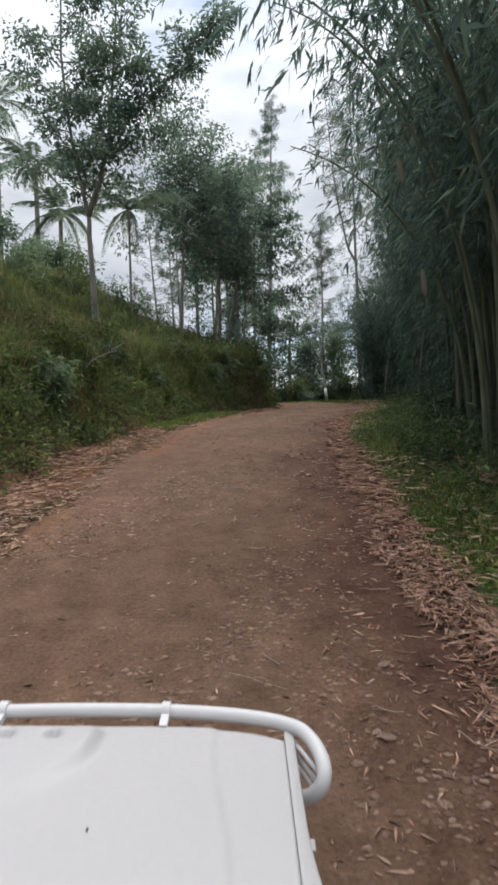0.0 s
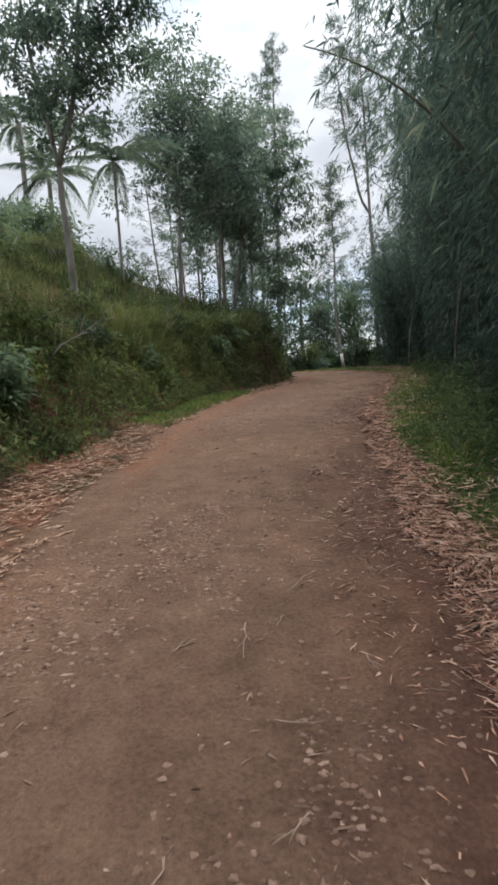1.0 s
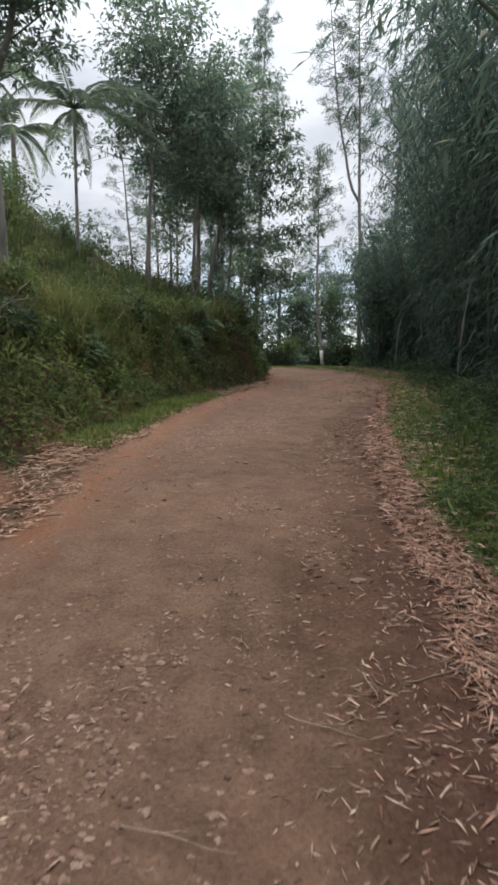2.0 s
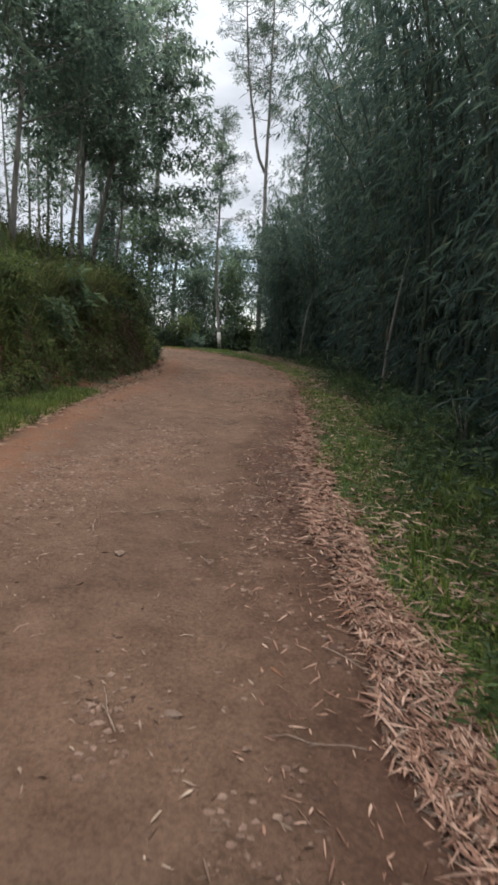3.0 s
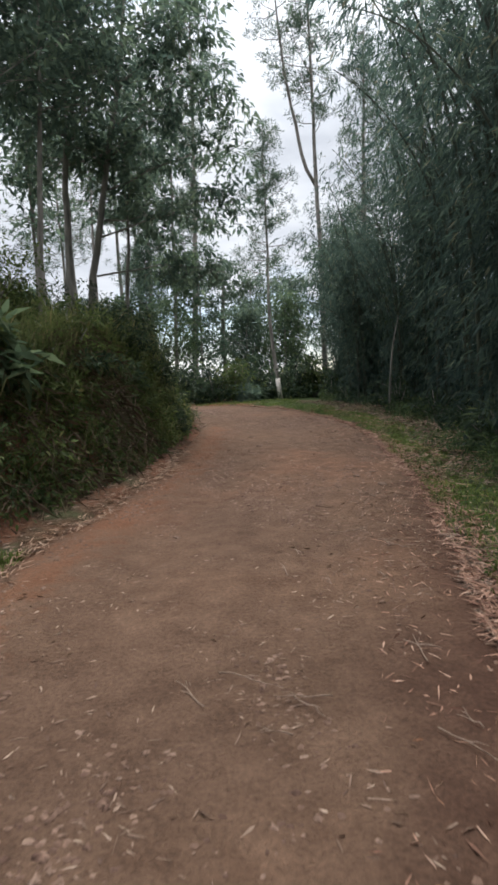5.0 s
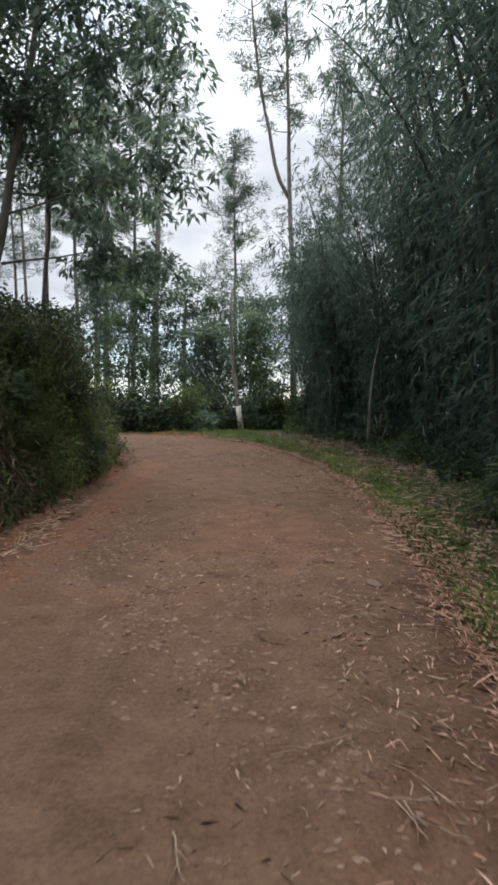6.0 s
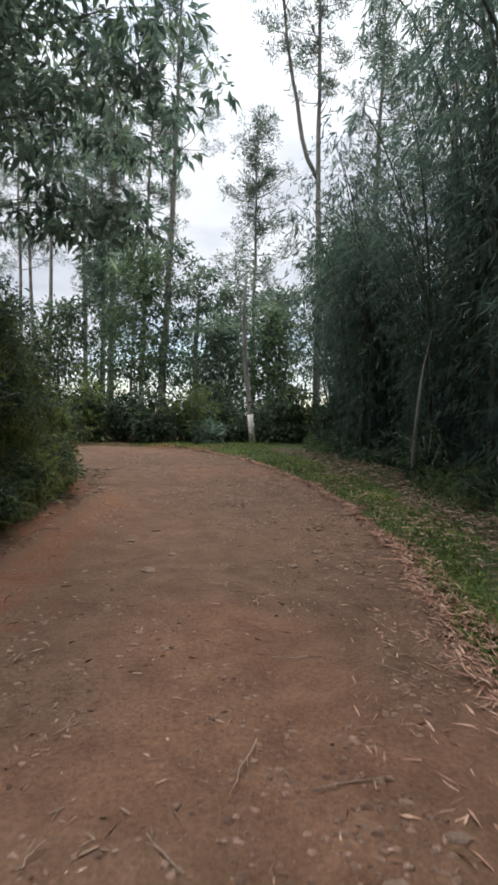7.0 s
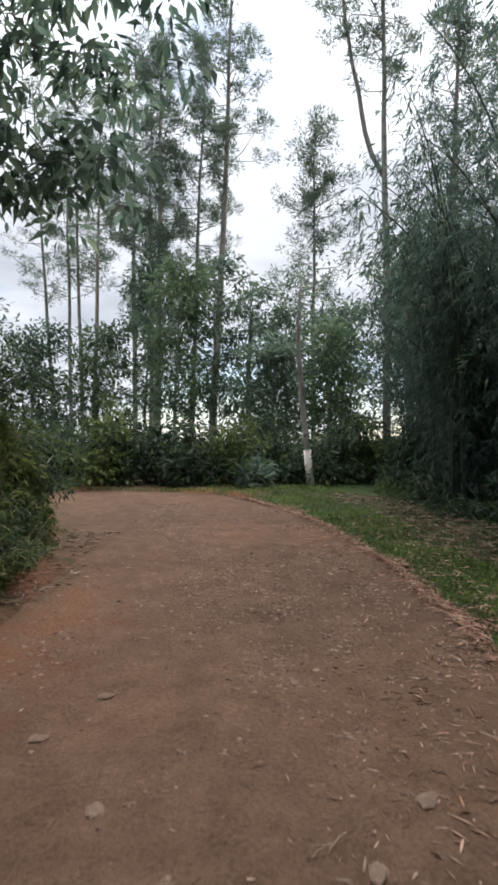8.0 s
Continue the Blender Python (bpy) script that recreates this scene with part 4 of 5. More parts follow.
shrub((5.05, 17.3), 0.35, 0.65, BRIGHT_LEAF, "small bright green sapling at the verge", 351, (0.16, 0.05), 30)



def dead_branch(at, seed):
    rng = np.random.default_rng(seed)
    x, y = at
    main = np.array([[0, 0, 0], [0.25, 0, 0.28], [0.55, 0.05, 0.42], [0.9, 0.0, 0.62], [1.15, 0.05, 0.66]])
    pieces = [tube_arrays(main, [0.018, 0.015, 0.012, 0.008, 0.004], 5)]
    for k, d in ((1, (0.05, 0, 0.35)), (2, (0.3, 0.1, 0.02)), (2, (0.12, 0, 0.3)), (3, (0.22, 0, 0.22)), (3, (0.1, 0.1, -0.1))):
        tip = main[k] + np.array(d) + rng.normal(0, 0.03, 3)
        pieces.append(tube_arrays([main[k], (main[k] + tip) / 2 + [0, 0, 0.02], tip], [0.008, 0.006, 0.003], 4))
    ob = tri_object("dead_branch", *joined(pieces), PALE_BARK)
    ob.location = (x, y, float(land_z(x, y)) + 0.12)
    return tagged(ob, "bare pale dead branch sticking out of the bank", "dead branch")


dead_branch((-3.3, 12.0), 1)

# ---- bamboo ----


def bamboo_clump(seed, culms=20, tall=11.5, spread=0.75, arch=2.6, toward=(-1.0, 0.0), leaf=0.21, low=0.45, gap=0.30):
    """A clump at the origin: jointed culms that arch outwards, with hanging leaf sprays."""
    rng = np.random.default_rng(seed)
    ob = thing("bamboo_clump", (0, 0, 0), "tall dense clump of dark green bamboo with arching culms", "bamboo", "bamboo along the road")
    P, Dv, L = [], [], []
    for k in range(culms):
        a = rng.uniform(0, 2 * np.pi)
        foot = np.array([np.cos(a), np.sin(a), 0]) * spread * rng.uniform(0.2, 1)
        lean = unit(np.array([np.cos(a), np.sin(a), 0]) + np.array([*toward, 0]) * rng.uniform(0.2, 1.3))
        h = tall * rng.uniform(0.6, 1.0)
        far = arch * rng.uniform(0.35, 1.15)
        s = np.linspace(0, 1, 26)
        z = h * (s - 0.16 * s**4)
        line = foot + lean * (far * s**2.3)[:, None] + np.stack([0 * s, 0 * s, z], 1)
        r = 0.045 * (1 - 0.8 * s) * rng.uniform(0.8, 1.15)
        # joints: a small ring at each third station
        fine = np.linspace(0, 1, 49)
        pts = np.stack([np.interp(fine, s, line[:, c]) for c in range(3)], 1)
        rr = np.interp(fine, s, r) * np.where(np.arange(49) % 6 == 0, 1.14, 1.0)
        v, t = tube_arrays(pts[::2] if leaf < 0.3 else pts[::4], rr[::2] if leaf < 0.3 else rr[::4], 5 if leaf < 0.3 else 4)
        tri_object("culm", v, t, CULM if low > 3 else SHADED_CULM, ob, smooth=True)
        for node in np.arange(low / h, 1.0, gap / h):
            e = np.array([np.interp(node, s, line[:, c]) for c in range(3)])
            for b in range(4 if node < 0.4 else 3):
                ba = rng.uniform(0, 2 * np.pi)
                reach = rng.uniform(0.45, 1.5) * (0.7 + 0.5 * node)
                way = unit(np.array([np.cos(ba), np.sin(ba), rng.uniform(-0.25, 0.5)]))
                m = rng.integers(6, 11)
                q = np.sort(rng.uniform(0.35, 1.0, m))
                at = e + way * (reach * q)[:, None] - np.array([0, 0, 1]) * (0.45 * reach * q**2)[:, None]
                P.append(at)
                Dv.append(way * 0.7 + rng.normal(0, 0.45, (m, 3)) - [0, 0, 0.75])
                L.append(np.full(m, leaf) * rng.uniform(0.6, 1.25, m))
    P, Dv, L = np.concatenate(P), np.concatenate(Dv), np.concatenate(L)
    v, t = leaf_arrays(rng, P, Dv, L, L * 0.165, 0.12, 0.12, 0.35)
    tri_object("foliage", v, t, BAMBOO_LEAF, ob)
    return ob


CLUMPS = [bamboo_clump(1, culms=22, arch=3.2, tall=11.5, leaf=0.24, low=3.6), bamboo_clump(2, culms=20, arch=2.7, tall=13.5, leaf=0.23), bamboo_clump(3, culms=20, arch=2.6, tall=14.5, spread=1.0, leaf=0.23),
          bamboo_clump(4, culms=12, arch=2.6, tall=14.5, spread=1.0, leaf=0.36, gap=0.6)]
SPOTS = [(8.4, 33.2, 60, 0.7), (8.0, 36.3, 8, 0.72), (8.0, 39.8, 30, 0.5), (8.9, 42.6, 10, 0.55), (3.5, 4.6, 0, 0.95), (3.7, 7.6, 25, 1.0), (4.5, 10.6, -20, 1.0), (5.6, 13.8, 10, 1.0), (6.9, 16.8, 0, 1.05), (7.3, 19.8, 30, 1.08), (7.6, 22.8, -30, 1.1), (8.2, 25.8, 0, 1.12), (9.0, 28.6, 15, 1.12),
         (9.3, 31.6, -10, 1.0), (9.4, 34.6, 20, 0.85), (9.6, 38.0, 0, 0.65), (10.2, 41.4, 40, 0.58)]
used = [False] * 4
# a few bare culms stand apart in front of the clumps and lean over the road
front = bamboo_clump(6, culms=6, arch=2.3, tall=10.0, spread=0.42, leaf=0.24, low=5.2, gap=0.34)
front.matrix_basis = pose(2.95, 6.0, float(land_z(2.95, 6.0)) - 0.08)
tagged(front, "a few bare bamboo culms leaning out over the road")
arching = bamboo_clump(5, culms=13, arch=3.0, tall=7.9, spread=0.5, toward=(-2.4, -0.2), leaf=0.22, low=1.6, gap=0.17)
arching.matrix_basis = pose(8.7, 36.8, float(land_z(8.7, 36.8)) - 0.08, 0, 0, -6)
for k, (bx, by, turn, size) in enumerate(SPOTS):
    for row, (dx, dy) in enumerate(((0, 0), (2.7, 1.3), (5.4, 0.4))):
        if row and (k < 4 or k > 15) or row == 2 and (k < 8 or k > 11):
            continue
        which = 3 if row else (0 if 4 <= k < 7 else 1 + k % 2)
        x0, y0 = bx + dx, by + dy
        m = pose(x0, y0, float(land_z(x0, y0)) - 0.08, 0, 0, turn + 140 * row) @ Matrix.Diagonal((size, size, size * (1.0 + 0.06 * math.sin(5 * k)) * (1.0, 0.78, 0.7)[row], 1))
        if used[which]:
            was = CLUMPS[which].scale
            copy_thing(CLUMPS[which], m @ Matrix.Diagonal((1 / was[0], 1 / was[1], 1 / was[2], 1)))
        else:
            CLUMPS[which].matrix_basis = m
            used[which] = True

# ---- trees ----


def tree_arrays(rng, height, r0, start, radius, limbs, clumps, per, leaf, lean=(0, 0), rise=0.5, clump_r=0.5, top=0.35, flat=0.75, hang=0.25, wander=0.15):
    """Trunk, limbs and leaves of a broad-leaved tree. radius: reach of the crown over its height, 0 to 1."""
    s = np.linspace(0, 1, 16)
    sway = np.cumsum(rng.normal(0, wander / 4, (16, 2)), 0) * s[:, None]
    line = np.stack([lean[0] * s + sway[:, 0], lean[1] * s + sway[:, 1], height * 0.97 * s], 1)
    rad = r0 * (1 - 0.82 * s) * (1 + 0.5 * np.exp(-s * 26))
    wood = [tube_arrays(line, rad, 9)]
    centres, radii = [], []
    for k in range(limbs):
        u = start + (1 - start) * ((k + rng.uniform(0, 0.9)) / limbs)
        e = np.array([np.interp(u, s, line[:, c]) for c in range(3)])
        a = k * 2.4 + rng.uniform(-0.5, 0.5)
        cu = (u - start) / (1 - start)
        reach = radius(cu) * rng.uniform(0.7, 1.1)
        tip = e + np.array([np.cos(a) * reach, np.sin(a) * reach, reach * rise * rng.uniform(0.4, 1.3)])
        mid = e * 0.5 + tip * 0.5 + np.array([0, 0, -0.06 * reach])
        rl = np.interp(u, s, rad) * 0.5
        wood.append(tube_arrays([e, mid, tip], [rl, rl * 0.6, rl * 0.2], 6))
        for j in range(clumps):
            q = rng.uniform(0.3, 1.08)
            c = e + (tip - e) * q + rng.normal(0, 0.17 * reach + 0.1, 3) * [1, 1, 0.7]
            wood.append(tube_arrays([e + (tip - e) * max(q - 0.25, 0.1), c], [rl * 0.28, 0.008], 4))
            centres.append(c)
            radii.append(clump_r * rng.uniform(0.6, 1.25))
    v, t = clump_leaves(rng, np.array(centres), np.array(radii), per, *leaf, flat, hang)
    return joined(wood), (v, t)


def plant(name, at, wood, leaves, bark, green, label, category="tree", group="", z=None):
    x, y = at
    ob = thing(name, (x, y, (float(land_z(x, y)) if z is None else z) - 0.12), label, category, group)
    tri_object("trunk", *wood, bark, ob, smooth=True)
    tri_object("crown", *leaves, green, ob)
    return ob


def broad_tree(at, top, seed, label, r0=0.16, start=0.4, reach=3.0, limbs=16, clumps=7, per=60, leaf=(0.2, 0.085), lean=(0, 0), bark=None, green=None, group="", clump_r=0.55, shape=None, **more):
    rng = np.random.default_rng(seed)
    x, y = at
    height = top - float(land_z(x, y))
    shape = shape or (lambda u: reach * (0.55 + 1.1 * u - 1.35 * u * u))
    wood, leaves = tree_arrays(rng, height, r0, start, shape, limbs, clumps, per, leaf, lean, clump_r=clump_r, **more)
    return plant("tree", at, wood, leaves, bark or BARK, green or BROAD_LEAF, label, "tree", group)


def pine_arrays(rng, height, r0, start, reach, whorls, lean=(0, 0), per=40, tufts=6, needle=0.23, taper=0.8, stem=None):
    """A pine: straight trunk, uneven whorls of upturned branches, needle tufts on their outer ends."""
    s = np.linspace(0, 1, 18)
    line = np.stack([lean[0] * s, lean[1] * s, height * s], 1) if stem is None else stem
    line = line + np.cumsum(rng.normal(0, 0.03, (18, 3)), 0) * [1, 1, 0]
    rad = r0 * (1 - 0.88 * s)
    wood = [tube_arrays(line, rad, 8)]
    P, Dv = [], []
    for k in range(whorls):
        u = start + (1 - start) * (k + 0.5) / whorls
        cu = (u - start) / (1 - start)
        for b in range(rng.integers(3, 6)):
            uu = min(u + rng.uniform(-0.5, 0.5) * (1 - start) / whorls, 1.0)
            e = np.array([np.interp(uu, s, line[:, c]) for c in range(3)])
            a = rng.uniform(0, 2 * np.pi)
            r = reach * (1 - taper * cu**1.4) * (0.55 + 0.45 * min(1.0, cu * 4)) * rng.choice([0.45, 0.75, 1.0, 1.15])
            tip = e + np.array([np.cos(a) * r, np.sin(a) * r, r * rng.uniform(0.1, 0.6)])
            mid = e * 0.5 + tip * 0.5 - np.array([0, 0, 0.1 * r])
            wood.append(tube_arrays([e, mid, tip], [0.03, 0.02, 0.008], 4))
            for q in range(max(2, round(tufts * min(1.0, 0.35 + 0.6 * r / reach)))):
                f = rng.uniform(0.45, 1.05)
                c = e + (tip - e) * f + rng.normal(0, 0.2, 3) * [1, 1, 0.8]
                away = unit(rng.normal(0, 1, (per, 3)))
                P.append(c + away * rng.uniform(0.02, 0.22, (per, 1)))
                Dv.append(away + [0, 0, 0.35] + 0.3 * unit(tip - e))
    P, Dv = np.concatenate(P), np.concatenate(Dv)
    L = needle * rng.uniform(0.6, 1.2, len(P))
    return joined(wood), leaf_arrays(rng, P, Dv, L, L * 0.15, 0.0, 0.08, 0.5)


def pine(at, top, seed, label, r0=0.2, start=0.45, reach=2.0, whorls=14, lean=(0, 0), **more):
    rng = np.random.default_rng(seed)
    wood, leaves = pine_arrays(rng, top - float(land_z(*at)), r0, start, reach, whorls, lean, **more)
    return plant("pine_tree", at, wood, leaves, PINE_BARK, PINE_LEAF, label, "pine tree", "pines beyond the bend")


def palm(at, top, seed, label, frond=2.3, count=16, r0=0.11, leaflet=0.42, droop=0.6, lean=(0, 0), rise=(-0.1, 1.0), pairs=46, thin=1.0):
    rng = np.random.default_rng(seed)
    x, y = at
    h = top - float(land_z(x, y))
    ob = thing("palm_tree", (x, y, float(land_z(x, y)) - 0.1), label, "palm tree", "palms on the hillside")
    s = np.linspace(0, 1, 14)
    line = np.stack([lean[0] * s**2, lean[1] * s**2, h * s], 1)
    tri_object("trunk", *tube_arrays(line, r0 * (1.15 - 0.4 * s) * (1 + 0.06 * (np.arange(14) % 2)), 9), BARK, ob, smooth=True)
    crown = line[-1]
    for k in range(count):
        a = 2.4 * k + rng.uniform(-0.2, 0.2)
        up = rng.uniform(*rise)
        q = np.linspace(0, 1, 12)
        out = np.array([np.cos(a), np.sin(a), 0])
        z = frond * (0.75 * up * q - droop * q**2 * rng.uniform(0.6, 1.1))
        rib = crown + out * (frond * q * (1 - 0.12 * q))[:, None] + np.stack([0 * q, 0 * q, z], 1)
        pieces = [tube_arrays(rib, 0.022 * (1.1 - q), 4)]
        f = np.linspace(0.12, 1.0, pairs)
        at_rib = np.stack([np.interp(f, q, rib[:, c]) for c in range(3)], 1)
        tan = unit(np.gradient(at_rib, axis=0))
        side = np.cross(tan, [0, 0, 1.0])
        for sgn in (-1, 1):
            d = unit(side * sgn + tan * 0.7 + np.array([0, 0, -0.35]) + rng.normal(0, 0.08, (pairs, 3)))
            L = leaflet * np.sin(np.pi * np.clip(0.15 + 0.85 * f, 0, 0.97)) ** 0.6
            pieces.append(leaf_arrays(rng, at_rib, d, L, 1.6 * thin / pairs, 0.2, 0.2))
        tri_object("frond", *joined(pieces), PALM_LEAF, ob)
    return ob


# the trees along the bank: a dense dark one, an open one before it, one that hangs over the road
broad_tree((-1.3, 29.4), 13.6, 21, "dark-leaved tree with a dense rounded crown on the bank", 0.11, 0.46, 2.2, 24, 8, 38, (0.2, 0.085), (0.2, 0.3), clump_r=0.6, group="trees on the bank", shape=lambda u: 1.5 + 2.6 * u * (1 - u) - 0.6 * u)
broad_tree((-2.7, 25.2), 14.3, 26, "dark tree with an open uneven crown on the bank", 0.085, 0.34, 1.9, 26, 8, 40, (0.17, 0.075), (0.35, 0.2), clump_r=0.5, group="trees on the bank", shape=lambda u: 1.85 - 0.5 * u + 0.35 * math.sin(9 * u))
broad_tree((-1.35, 26.6), 13.2, 25, "straight tree with a dense dark crown on the bank", 0.07, 0.50, 1.7, 20, 8, 38, (0.18, 0.075), (0.25, 0.2), clump_r=0.55, group="trees on the bank", shape=lambda u: 1.3 + 1.6 * u * (1 - u))
broad_tree((-2.6, 31.8), 11.0, 23, "thin-stemmed tree with open foliage on the bank", 0.08, 0.55, 1.4, 10, 5, 40, (0.2, 0.08), group="trees on the bank")
broad_tree((-0.2, 31.0), 10.5, 24, "thin-stemmed tree with open foliage on the bank", 0.07, 0.55, 1.4, 10, 5, 40, (0.2, 0.08), (0.3, 0), group="trees on the bank")
broad_tree((-12.6, 28.5), 18.0, 27, "tall leafy tree at the top of the hillside", 0.2, 0.6, 2.2, 15, 6, 40, (0.22, 0.09), group="trees on the bank")


def overhanging_tree(at, seed, label):
    """A leaning trunk on the bank with long limbs that hang in layers over the road."""
    rng = np.random.default_rng(seed)
    f = np.linspace(0, 1, 16)
    q = np.linspace(0, 1, 6)
    spine = np.array([(0, 0, 0), (0.15, 0, 1.6), (0.5, -0.05, 3.4), (0.95, -0.15, 5.4), (1.25, -0.2, 7.6), (1.35, -0.2, 9.4)])
    line = np.stack([np.interp(f, q, spine[:, c]) for c in range(3)], 1) + np.cumsum(rng.normal(0, 0.015, (16, 3)), 0)
    wood = [tube_arrays(line, 0.11 * (1 - 0.8 * f), 9)]
    centres = []
    limbs = [(0.20, (3.4, -0.3, -0.2)), (0.30, (3.7, -1.0, 0.6)), (0.36, (2.9, 0.7, 0.3)), (0.42, (3.3, -0.3, 1.0)), (0.50, (2.6, -1.3, 0.7)), (0.56, (2.8, 0.2, 1.5)), (0.64, (2.2, -0.9, 1.0)), (0.72, (1.9, 0.2, 1.6)),
             (0.48, (-1.1, -0.5, 0.9)), (0.66, (-1.2, 0.4, 1.0)), (0.80, (1.2, -0.8, 1.2)), (0.85, (-0.8, 0.6, 1.0)), (0.92, (0.9, 0.3, 1.0))]
    for u, way in limbs:
        e = np.array([np.interp(u, f, line[:, c]) for c in range(3)])
        g = np.linspace(0, 1, 7)[:, None]
        limb = e + np.array(way) * g + np.array([0, 0, 0.55]) * g * (1 - g) + np.cumsum(rng.normal(0, 0.055, (7, 3)), 0)
        wood.append(tube_arrays(limb, 0.026 * (1.05 - g[:, 0]), 6))
        long = way[0] > 1.6
        for k in range(34 if long else 12):
            h = rng.uniform((0.5 if u < 0.35 else 0.3) if long else 0.3, 1.04)
            p = np.array([np.interp(h, g[:, 0], limb[:, c]) for c in range(3)])
            c = p + rng.normal(0, 1, 3) * [0.34, 0.42, 0.2] - [0, 0, 0.1]
            wood.append(tube_arrays([p, c], [0.007, 0.003], 4))
            centres.append(c)
    centres = np.array(centres)
    leaves = clump_leaves(rng, centres, 0.20 + 0.16 * rng.uniform(0, 1, len(centres)), 23, 0.18, 0.066, 0.5, 0.75)
    return plant("tree", at, joined(wood), leaves, PALE_BARK, BROAD_LEAF, label, "tree", "trees on the bank")


overhanging_tree((-0.95, 29.9), 22, "leaning tree whose layered limbs hang over the road")


def forked_tree(at, seed, label):
    """A pale trunk that parts low down; one limb reaches far out to the side."""
    rng = np.random.default_rng(seed)
    stems = [([(0, 0, 0), (-0.02, 0, 1.2), (-0.08, 0, 2.4), (-0.12, 0.05, 3.4), (-0.5, 0.1, 5.2), (-0.75, 0.2, 7.4), (-0.7, 0.3, 10.2)], 0.095, 2.0),
             ([(-0.12, 0.05, 3.3), (0.25, 0, 4.3), (0.55, 0.1, 5.6), (0.75, 0.1, 7.2), (0.9, 0.2, 9.6)], 0.075, 1.7),
             ([(0.5, 0.1, 5.3), (1.2, 0, 5.9), (2.1, -0.1, 6.7), (2.9, -0.1, 7.4), (3.6, -0.1, 8.3)], 0.035, 0.7)]
    wood, centres = [], []
    for line, r, reach in stems:
        line = np.array(line, float)
        f = np.linspace(0, 1, 14)
        q = np.linspace(0, 1, len(line))
        fine = np.stack([np.interp(f, q, line[:, c]) for c in range(3)], 1) + np.cumsum(rng.normal(0, 0.012, (14, 3)), 0)
        wood.append(tube_arrays(fine, r * (1 - 0.8 * f), 9))
        low = 0.48 if r > 0.09 else 0.2
        for k in range(24 if reach > 1 else 12):
            u = low + (1 - low) * (k + rng.uniform(0, 1)) / (24 if reach > 1 else 12)
            e = np.array([np.interp(min(u, 1), f, fine[:, c]) for c in range(3)])
            a = 2.4 * k + rng.uniform(-0.4, 0.4)
            out = reach * rng.uniform(0.5, 1.1) * (1.15 - 0.5 * u)
            tip = e + [np.cos(a) * out, np.sin(a) * out, out * rng.uniform(0.1, 0.7)]
            wood.append(tube_arrays([e, e * 0.5 + tip * 0.5 - [0, 0, 0.05], tip], [0.02, 0.013, 0.005], 5))
            centres += [e + (tip - e) * g + rng.normal(0, 0.13, 3) for g in rng.uniform(0.45, 1.05, 6)]
    centres = np.array(centres)
    leaves = clump_leaves(rng, centres, 0.26 + 0.24 * rng.uniform(0, 1, len(centres)), 54, 0.135, 0.056, 0.75, 0.3)
    return plant("tree", at, joined(wood), leaves, PALE_BARK, BROAD_LEAF, label, "tree", "trees on the bank")


forked_tree((-4.0, 16.3), 28, "tall tree with a pale forked trunk and wide open crown")
palm((-4.2, 22.4), 9.7, 31, "tree fern with long feathery fronds on the bank", 3.1, 20, 0.045, 0.34, 0.62, rise=(0.2, 1.3), pairs=70, thin=0.7)
palm((-15.2, 45), 20.8, 32, "tall palm with a feathery crown on the hilltop", 4.0, 16, 0.2, 0.8)
palm((-13.2, 44), 17.0, 33, "smaller palm with a feathery crown on the hilltop", 3.6, 16, 0.18, 0.8)
palm((-17.6, 44), 25.0, 34, "tall bare-stemmed palm on the hilltop", 3.6, 13, 0.2, 0.7)
for k, (px, py, pt) in enumerate([(-9.8, 22.0, 9.2), (-8.2, 27.0, 9.5), (-10.5, 30.5, 11.0)]):
    broad_tree((px, py), pt, 60 + k, "young leafy tree on the hillside", 0.06, 0.25, 1.6, 12, 6, 50, (0.2, 0.08), green=BRIGHT_LEAF if k % 2 else BROAD_LEAF, group="young trees on the hillside")

# pines beyond the bend
pine((1.8, 54), 29.5, 41, "very tall pine with a bare lower trunk beyond the bend", 0.24, 0.52, 3.0, 20, (0.9, 0), tufts=7, per=52)
pine((6.6, 51.5), 18.8, 42, "slender pine standing clear against the sky", 0.15, 0.44, 2.5, 17, (-0.2, 0), taper=0.85, tufts=7)
pine((-3.0, 60), 28.0, 43, "tall pine with a straight bare trunk", 0.2, 0.55, 3.0, 15, (-0.3, 0), per=52)
pine((-6.0, 60), 25.0, 44, "tall pine with a slightly leaning bare trunk", 0.18, 0.52, 2.8, 13, (-0.9, 0))
pine((-7.0, 61), 26.0, 45, "tall pine with a slightly leaning bare trunk", 0.17, 0.5, 2.8, 13, (-0.6, 0))
pine((-8.0, 62), 26.5, 46, "tall pine with a slightly leaning bare trunk", 0.18, 0.48, 2.8, 13, (-2.2, 0))
pine((-0.6, 53), 23.5, 47, "dense dark pine beside the tallest one", 0.22, 0.30, 2.2, 24, (0.1, 0), tufts=8, per=52)
pine((0.5, 56), 25.0, 48, "tall narrow pine behind the others", 0.18, 0.42, 2.3, 18, (0.4, 0), tufts=7, per=52)
pine((-1.6, 57), 24.0, 53, "tall pine with a dense crown behind the others", 0.18, 0.42, 2.6, 18, (-0.2, 0), tufts=7, per=52)
pine((-4.5, 56), 22.5, 51, "tall pine with a straight bare trunk", 0.17, 0.55, 2.6, 12, (0.3, 0))
pine((10.6, 45.5), 21.0, 49, "dense dark pine beside the forked one", 0.22, 0.28, 2.4, 20, (0.3, 0), tufts=8)
pine((12.4, 42.0), 24.0, 50, "dense dark pine above the bamboo", 0.22, 0.35, 2.6, 20, (0.2, 0), tufts=8)

